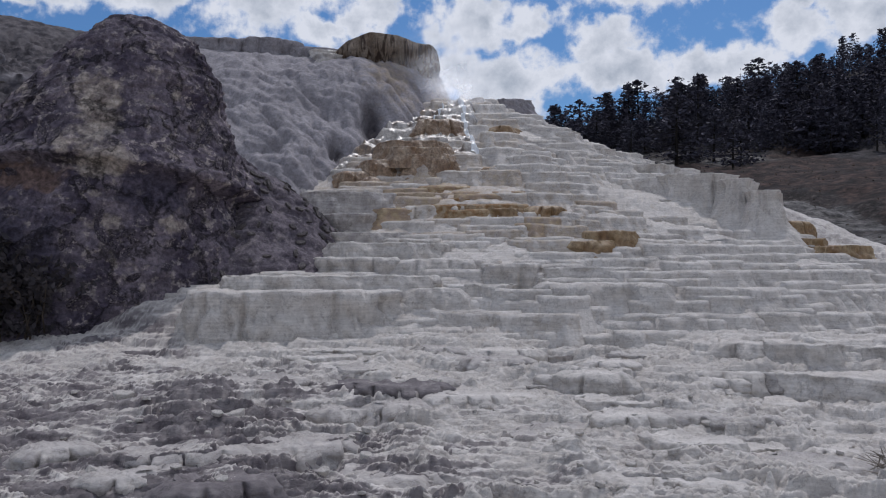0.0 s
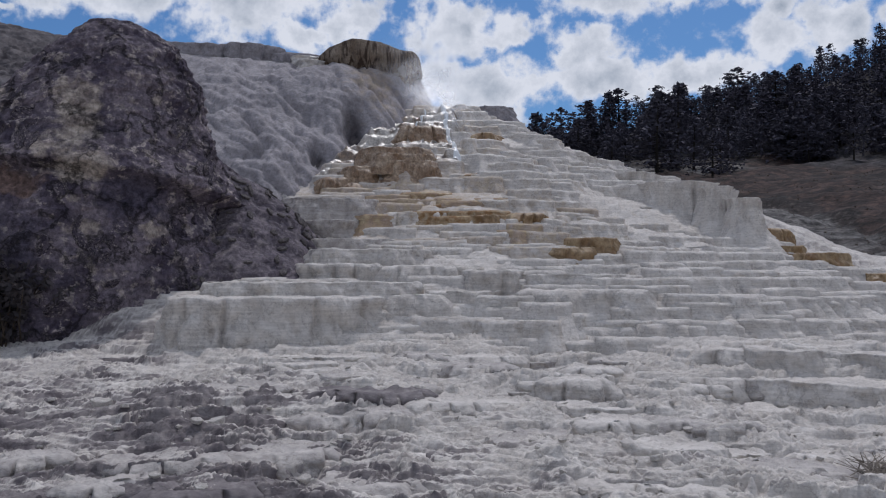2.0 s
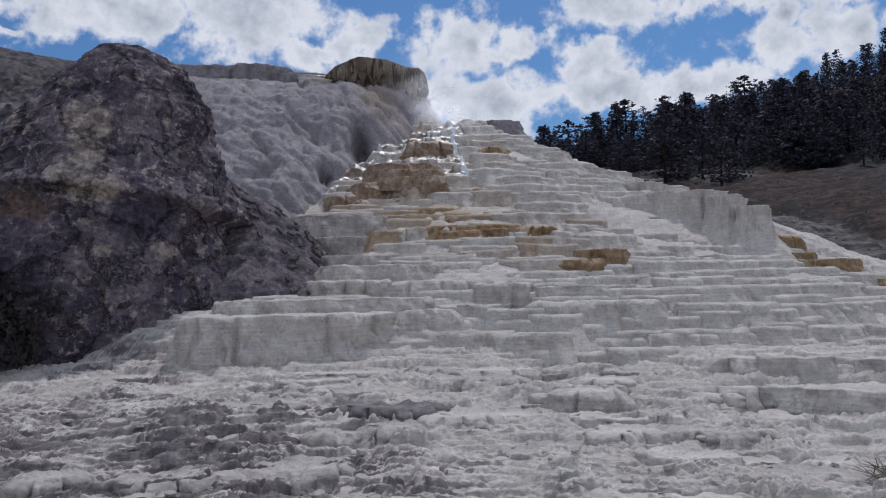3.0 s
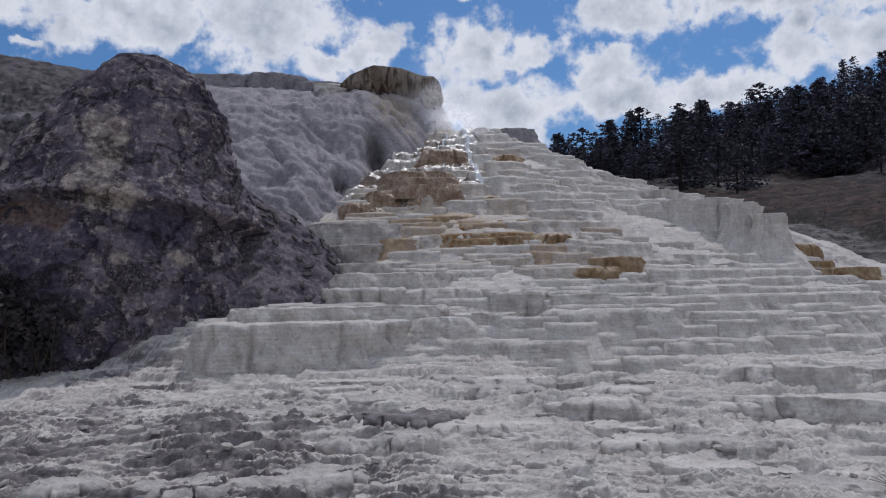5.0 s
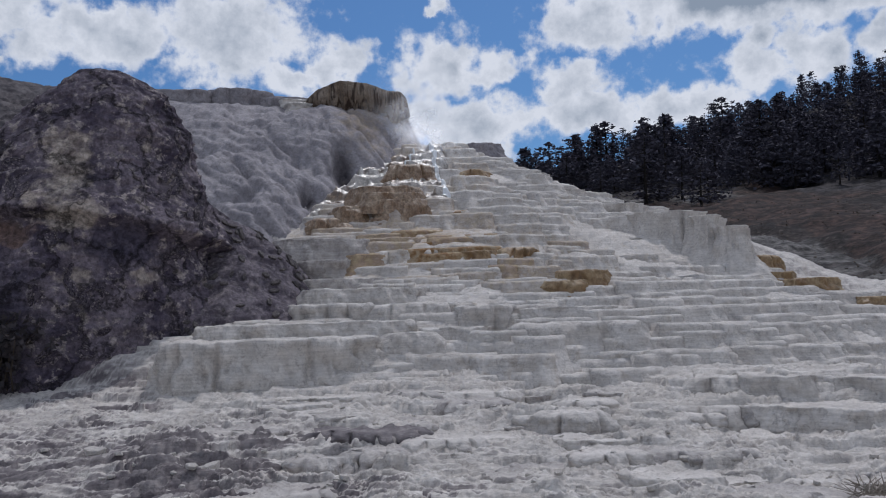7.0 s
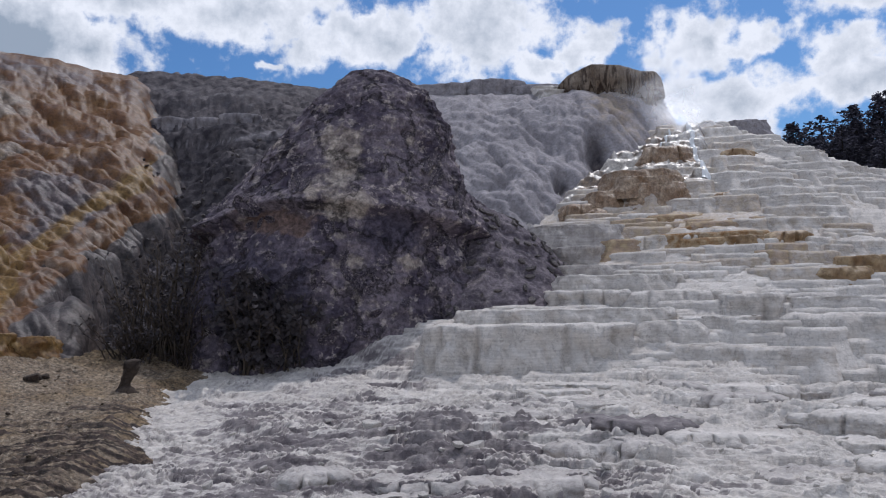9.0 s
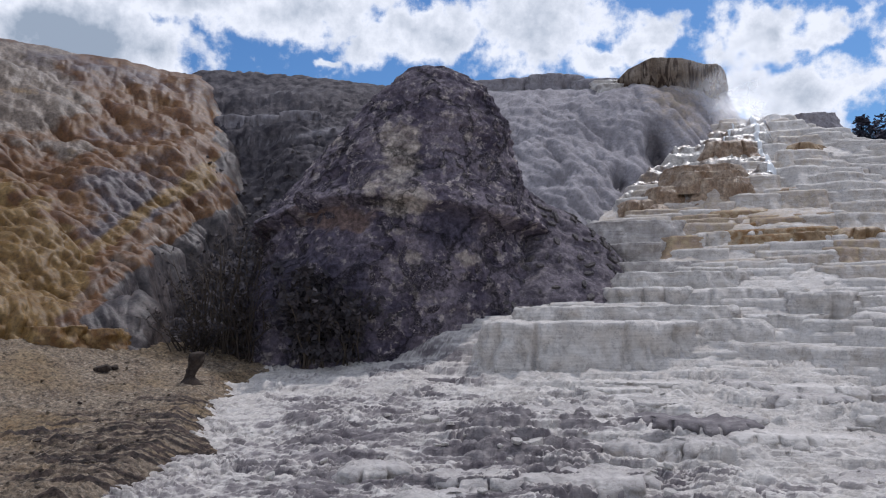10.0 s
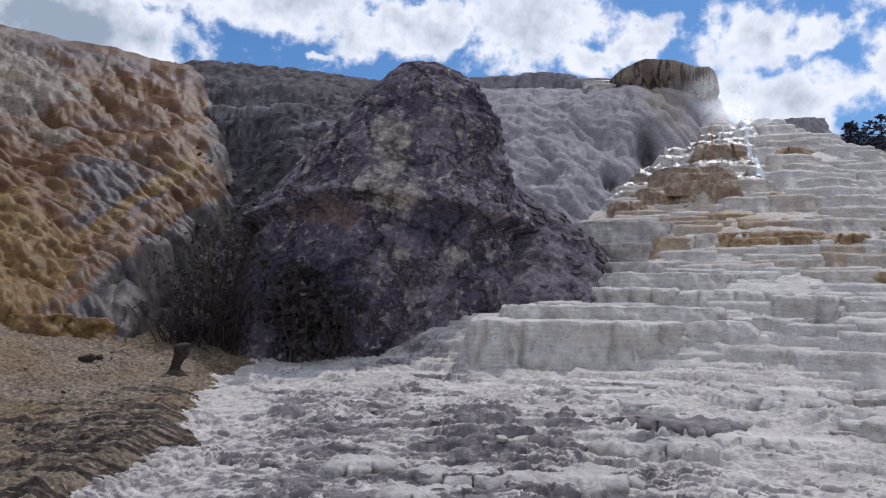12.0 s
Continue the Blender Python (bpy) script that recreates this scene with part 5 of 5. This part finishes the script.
def raw(name, vs, fs, mat, parent=None, label="", smooth=True):
    me = bpy.data.meshes.new(name)
    me.from_pydata([tuple(v) for v in vs], [], fs)
    me.polygons.foreach_set("use_smooth", [smooth] * len(me.polygons))
    me.update()
    me.materials.append(mat)
    ob = new(name, me)
    if parent is not None:
        ob.parent = parent
    if label:
        ob["label"] = label
    return ob


def blades(points, size, rg, vs, fs, flat=0.5):
    """Small pointed blades round each point."""
    for p, count in points:
        for _ in range(count):
            d = Vector((rg.gauss(0, 1), rg.gauss(0, 1), rg.gauss(0, flat))).normalized()
            e = d.orthogonal().normalized()
            e.rotate(Matrix.Rotation(rg.uniform(0, 6.28), 3, d))
            s = size * rg.uniform(0.6, 1.3)
            o = p + Vector((rg.gauss(0, 0.3), rg.gauss(0, 0.3), rg.gauss(0, 0.25))) * size
            b = len(vs)
            vs += [o - d * s * 0.5, o + e * s * 0.28, o + d * s * 0.6, o - e * s * 0.28]
            fs.append((b, b + 1, b + 2, b + 3))


def conifer(seed, H, spread, sparse=0.0, bare=0.12):
    rg = random.Random(seed)
    root = new("conifer_tree")
    bend = rg.uniform(-0.03, 0.03)
    trunk = [(Vector((bend * H * (k / 6) ** 2, 0, H * k / 6)), 0.022 * H * (1 - 0.93 * k / 6) + 0.01) for k in range(7)]
    lines, pts = [trunk], []
    z = bare * H
    while z < H * 0.985:
        t = z / H
        prof = (min(1, (t - bare) * 4 + 0.5)) * (1 - t) ** 0.7 * rg.uniform(0.6, 1.15) + 0.04
        for _ in range(rg.randint(3, 5)):
            if rg.random() < sparse:
                continue
            L = spread * prof * rg.uniform(0.55, 1.2)
            a = rg.uniform(0, 6.283)
            drop = rg.uniform(-0.25, 0.2) - 0.15 * (1 - t)
            o = Vector((bend * H * t * t, 0, z))
            tip = o + Vector((math.cos(a) * L, math.sin(a) * L, drop * L))
            if L > 0.9:
                lines.append([(o, 0.03), (o.lerp(tip, 0.5), 0.02), (tip, 0.006)])
            for q in (0.35, 0.65, 0.92):
                pts.append((o.lerp(tip, q), 4))
        z += H * rg.uniform(0.026, 0.045)
    pts.append((Vector((bend * H, 0, H * 0.99)), 3))
    raw("trunk", *tubes(lines[:1], 6), CONIFER_BARK, root)
    raw("branch_work", *tubes(lines[1:], 3), CONIFER_BARK, root)["kind"] = "stuff"
    vs, fs = [], []
    blades(pts, 0.34, rg, vs, fs, 0.5)
    raw("crown", vs, fs, NEEDLES, root, smooth=False)
    return root


def far_z(x, y):
    return float(far_height(np.array([x]), np.array([y]))[0])


TREES = [conifer(1, 5.5, 2.5, 0.1, 0.08), conifer(2, 6.3, 2.5, 0.25, 0.12), conifer(3, 4.5, 2.4, 0.1, 0.05), conifer(4, 5.8, 3.2, 0.35, 0.15), conifer(5, 6.0, 2.6, 0.72, 0.3), conifer(6, 4.5, 2.8, 0.15, 0.05)]
pick = random.Random(11)
spots = []
while len(spots) < 280:
    az, r = pick.uniform(-50, -4), pick.uniform(83, 130)
    if r < 92 and az > -30:
        continue
    if az > -24 and r < 112:
        continue
    if -31 < az < -18 and r < 97:
        continue
    spots.append((az, r))
spots += [(-16.0, 88), (-16.9, 92), (-19.6, 84), (-20.1, 89), (-18.4, 100), (-13.0, 102)]
for k, (az, r) in enumerate(spots):
    x, y = polar(az, r)
    src = TREES[k] if k < len(TREES) else TREES[pick.choice((0, 1, 2, 0, 1, 3, 5, 4, 3))]
    scale = pick.choice((0.65, 0.8, 0.95, 1.1, 1.3)) * pick.uniform(0.9, 1.1) * (1.1 if r < 91 else 1.0)
    m = pose(float(x), float(y), far_z(x, y) - 0.15, 0, 0, pick.uniform(0, 360)) @ Matrix.Diagonal((1.3 * scale, 1.3 * scale, scale, 1))
    if k < len(TREES):
        src.matrix_world = m
        tree = src
    else:
        tree = copy_thing(src, Matrix.Identity(4))
        tree.matrix_world = m
    tagged(tree, "dark green conifer standing on the wooded hill", "tree", "trees on the hill")

# a gnarled half-dead tree stands above the rest
x, y = polar(-17.4, 113.0)
old = copy_thing(TREES[4], Matrix.Identity(4))
old.matrix_world = pose(float(x), float(y), far_z(x, y) - 0.2, 0, 0, 40) @ Matrix.Diagonal((1.7, 1.7, 1.6, 1))
tagged(old, "tall sparse half-dead conifer above the treeline", "tree", "trees on the hill")

# the woods behind them, too many to count
vs, fs = [], []
for k in range(500):
    az, r = pick.uniform(-52, -4), pick.uniform(102, 156)
    r = max(r, 113 + 0.2 * (r - 104)) if az > -21 else r
    x, y = polar(az, r)
    m = pose(float(x), float(y), far_z(x, y) - 0.15, 0, 0, pick.uniform(0, 360)) @ Matrix.Diagonal((1.1, 1.1, pick.uniform(0.6, 1.1), 1))
    for child in TREES[pick.choice((0, 1, 2, 3, 4, 5))].children:
        if child.name.startswith("branch"):
            continue
        b = len(vs)
        vs += [m @ v.co for v in child.data.vertices]
        fs += [tuple(b + i for i in p.vertices) for q, p in enumerate(child.data.polygons) if q % 5 > 2]
tagged(raw("far_woods", vs, fs, NEEDLES, smooth=False), "dark conifer woods along the hill's crest", "woods", kind="stuff")


# sagebrush over the dry slope
vs, fs = [], []
rgb = random.Random(41)
clumps = []
for k in range(1000):
    az, r = rgb.uniform(-48, -12), rgb.uniform(46, 88)
    x, y = polar(az, r)
    if float(far_masks(np.array([x]), np.array([y]), np.array([0.0]))["pale"][0]) > 0.5 and rgb.random() < 0.6:
        continue
    clumps.append((Vector((float(x), float(y), far_z(x, y) + 0.04)), rgb.choice((3, 4, 9))))
blades(clumps, 0.11, rgb, vs, fs, 0.35)
tagged(raw("sagebrush", vs, fs, leafage("sage_leaves", (0.045, 0.035, 0.03), (0.15, 0.12, 0.098), 1.0), smooth=False), "low dry brush scattered over the slope", "brush", kind="stuff")


def shrub(name, seed, H, spread, stems, leaves, size, mat, bark):
    rg = random.Random(seed)
    root = new(name)
    lines, pts = [], []
    for _ in range(stems):
        a, lean = rg.uniform(0, 6.283), rg.uniform(0.1, 1.0) * spread
        p = Vector((rg.gauss(0, 0.15) * spread, rg.gauss(0, 0.15) * spread, -0.1))
        tip = p + Vector((math.cos(a) * lean, math.sin(a) * lean, H * rg.uniform(0.6, 1.05)))
        line = []
        for k in range(6):
            t = k / 5
            q = p.lerp(tip, t) + Vector((rg.gauss(0, 0.04), rg.gauss(0, 0.04), 0.12 * H * math.sin(3.14 * t)))
            line.append((q, 0.018 * (1 - t) * H ** 0.5 + 0.004))
            if k > 0:
                for _ in range(2):
                    e = q + Vector((rg.gauss(0, 0.25), rg.gauss(0, 0.25), rg.uniform(0.05, 0.35))) * (0.4 + 0.2 * H)
                    lines.append([(q, 0.008), (e, 0.003)])
                    pts += [(e, leaves), (q.lerp(e, 0.5), leaves)]
        lines.append(line)
    raw("stem_work", *tubes(lines, 4), bark, root)["kind"] = "stuff"
    if leaves:
        vs, fs = [], []
        blades(pts, size, rg, vs, fs, 1.0)
        raw("foliage", vs, fs, mat, root, smooth=False)
    return root


def settle(ob, az, r, z, turn=0.0):
    x, y = polar(az, r)
    ob.matrix_world = pose(float(x), float(y), z, 0, 0, turn)
    return ob


tagged(settle(shrub("tall_shrub", 21, 3.3, 0.9, 16, 1, 0.13, DRYLEAF, BARK), 35.0, 21.0, 0.6), "tall half-bare dark shrub at the foot of the rocks", "shrub")
tagged(settle(shrub("tall_shrub", 27, 2.7, 0.9, 18, 1, 0.12, DRYLEAF, BARK), 36.4, 21.4, 0.7), "tall half-bare dark shrub at the foot of the rocks", "shrub")
tagged(settle(shrub("tall_shrub", 28, 3.0, 0.8, 18, 2, 0.12, DRYLEAF, BARK), 33.2, 21.2, 0.6), "tall half-bare dark shrub at the foot of the rocks", "shrub")
tagged(settle(shrub("bare_shrub", 29, 1.3, 1.2, 36, 1, 0.08, DRYLEAF, DEADWOOD), 36.8, 20.6, 0.6), "low tangle of bare grey twigs", "shrub")
tagged(settle(shrub("bare_shrub", 22, 2.0, 1.2, 34, 1, 0.10, DRYLEAF, DEADWOOD), 33.4, 20.6, 0.5), "low tangle of bare grey twigs", "shrub")
tagged(settle(shrub("dense_bush", 23, 2.3, 1.0, 44, 5, 0.17, DRYLEAF, BARK), 29.3, 19.5, 0.45), "dense dark green bush in the cone's shade", "bush")
tagged(settle(shrub("dense_bush", 24, 1.7, 1.1, 34, 4, 0.16, DRYLEAF, BARK), 26.6, 19.3, 0.45), "low dark bush against the rock cone", "bush")
tagged(settle(shrub("grass_tuft", 25, 0.27, 0.22, 22, 0, 0.1, STRAW, STRAW), -29.3, 9.6, 0.0), "tuft of dry straw-coloured stalks", "grass tuft")
tagged(settle(shrub("dead_sapling", 26, 0.9, 0.35, 5, 0, 0.1, STRAW, DEADWOOD), -31.0, 33.0, 1.5), "leafless dead sapling at the slope's foot", "sapling")

# the stump and the stones on the brown flat
stump = lathe("tree_stump", DEADWOOD, (-0.1, 0.0, 0.1, 0.3, 0.5, 0.62, 0.66), (0.24, 0.22, 0.15, 0.12, 0.14, 0.12, 0.0), (0, 0, 0.02, 0.08, 0.16, 0.2, 0.22), 60, 50, 0.3, 9)
sx, sy = polar(37.4, 17.8)
settle(stump, 37.4, 17.8, float(flat_height(np.array([sx]), np.array([sy]))[0]), 37)
tagged(stump, "short leaning dark tree stump on the brown flat", "stump")


# ---------------------------------------------------------------- rubble on the near flat
def stone_points(size, rg):
    """A small angular stone: a squashed, cut icosahedron's corners."""
    pts = []
    for a in range(6):
        for e in (-0.5, 0.55):
            v = Vector((math.cos(a * 1.047 + e), math.sin(a * 1.047 + e), e * 1.1)) * rg.uniform(0.7, 1.15)
            pts.append(Vector((v.x * size, v.y * size * 0.8, v.z * size * 0.6)))
    return pts


def stone_mesh(name, seed, mat):
    rg = random.Random(seed)
    bm = bmesh.new()
    for p in stone_points(1.0, rg):
        bm.verts.new(p)
    bmesh.ops.convex_hull(bm, input=bm.verts)
    loose = [v for v in bm.verts if not v.link_faces]
    bmesh.ops.delete(bm, geom=loose, context="VERTS")
    bmesh.ops.bevel(bm, geom=list(bm.edges), offset=0.05, segments=1, affect="EDGES")
    bmesh.ops.recalc_face_normals(bm, faces=bm.faces)
    me = bpy.data.meshes.new(name)
    bm.to_mesh(me)
    bm.free()
    for key in ("brown", "grey", "wet"):
        me.attributes.new(key, "FLOAT", "POINT")
    me.materials.append(mat)
    return me


def fan_z(x, y):
    return float(fan(np.array([x]), np.array([y]))[0])


STONES = [stone_mesh("stone", 300 + k, WHITE) for k in range(6)]
pick = random.Random(31)
for k in range(280):
    az, r = pick.uniform(-38, 38), 7.6 + 6.5 * pick.random() ** 1.6
    x, y = polar(az, r)
    size = pick.uniform(0.03, 0.085) * (2.2 if pick.random() < 0.1 else 1.0)
    st = new("stone", STONES[k % 6])
    st.matrix_world = pose(float(x), float(y), fan_z(x, y) + 0.2 * size, pick.uniform(-20, 20), pick.uniform(-20, 20), pick.uniform(0, 360)) @ Matrix.Scale(size, 4)
    tagged(st, "loose pale travertine stone on the flat", "stone", "loose stones")

for k, (az, r, size) in enumerate(((42.6, 18.6, 0.2), (42.0, 18.9, 0.13), (46.5, 13.0, 0.07), (44.0, 16.0, 0.06))):
    x, y = polar(az, r)
    rock = new("dark_rock", stone_mesh("dark_rock", 340 + k, DEADWOOD))
    rock.matrix_world = pose(float(x), float(y), float(flat_height(np.array([x]), np.array([y]))[0]) + 0.3 * size, 10, -8, 50 * k) @ Matrix.Scale(size, 4)
    tagged(rock, "dark rounded rock lying on the brown flat", "rock", "dark rocks")


# fallen rocks in the dark gully and below the cone
RUBBLE = mineral("fallen_rock", ((0.06, 0.053, 0.058), (0.17, 0.15, 0.148), (0.27, 0.24, 0.22)), 2.0, 0.92, 0.8, 6, speck=0.4)
BLOCKS = [stone_mesh("fallen_rock", 360 + k, RUBBLE) for k in range(5)]
pick = random.Random(43)
for k in range(290):
    if k < 235:
        az, r = (pick.uniform(26.5, 36.5), pick.uniform(24.5, 32.0)) if k < 165 else (pick.uniform(35.0, 42.0), pick.uniform(21.6, 25.5))
        x, y = polar(az, r)
        z = max(float(hillside(np.array([x]), np.array([y]))[0]) + (0.22 if k < 165 else 0.05), float(orange_height(np.array([x]), np.array([y]))[0]))
    else:
        az, r = pick.uniform(8.2, 12.0), pick.uniform(20.4, 22.4)
        x, y = polar(az, r)
        z = max(float(fan_base(np.array([x]), np.array([y]))[0]), 0.5 + max(0.0, 3.6 - 1.15 * math.hypot(float(x) - float(ax), float(y) - float(ay)) + 1.6))
    size = pick.uniform(0.045, 0.13) * (1.8 if pick.random() < 0.12 else 1.0)
    rock = new("fallen_rock", BLOCKS[k % 5])
    rock.matrix_world = pose(float(x), float(y), z, pick.uniform(-40, 40), pick.uniform(-40, 40), pick.uniform(0, 360)) @ Matrix.Scale(size, 4)
    tagged(rock, "dark angular rock fallen on the slope", "rock", "fallen rocks")

GRAVEL = [stone_mesh("gravel_stone", 380 + k, BROWN) for k in range(4)]
for k in range(240):
    az, r = pick.uniform(34.0, 49.5), 9.5 + 11.3 * pick.random()
    x, y = polar(az, r)
    if az < float(shore(np.array([x]), np.array([y]))[0]) + 0.8:
        continue
    size = pick.uniform(0.015, 0.04)
    peb = new("gravel_stone", GRAVEL[k % 4])
    peb.matrix_world = pose(float(x), float(y), float(flat_height(np.array([x]), np.array([y]))[0]) + 0.2 * size, pick.uniform(-20, 20), pick.uniform(-20, 20), pick.uniform(0, 360)) @ Matrix.Scale(size, 4)
    tagged(peb, "small brown stone on the run-off flat", "stone", "stones on the brown flat")


# ---------------------------------------------------------------- pieces of the cone and its apron
def scatter_pieces(host, name, count, seed, mat, inside, size, flat, proud):
    """Angular pieces lying in the surface of a rock, as its parts."""
    rg = random.Random(seed)
    kinds = [stone_mesh(name, 400 + seed + k, mat) for k in range(5)]
    me = host.data
    picks = [v.index for v in me.vertices if inside(v.co)]
    for k in range(count):
        v = me.vertices[rg.choice(picks)]
        e = size * rg.uniform(0.5, 1.5)
        turn = v.normal.to_track_quat("Z", "Y").to_matrix().to_4x4()
        ob = new(name, kinds[k % 5])
        ob.parent = host
        ob.matrix_local = Matrix.Translation(v.co + v.normal * e * flat * proud) @ turn @ Matrix.Rotation(rg.uniform(0, 6.283), 4, "Z") @ Matrix.Diagonal((e, e * rg.uniform(0.4, 0.8), e * flat, 1))


scatter_pieces(cone, "rock_plate", 90, 1, CONE, lambda p: p.y < -0.6 and 0.8 < p.z < 6.5 and (p.x > 1.0 or p.x < -1.6 or p.z < 3.4 or 3.9 < p.z < 4.3), 0.26, 0.22, 0.1)
scatter_pieces(apron, "rubble_stone", 260, 2, RUBBLE, lambda p: p.y < 0.5 and 0.8 < p.z < 4.6, 0.13, 0.8, 0.2)
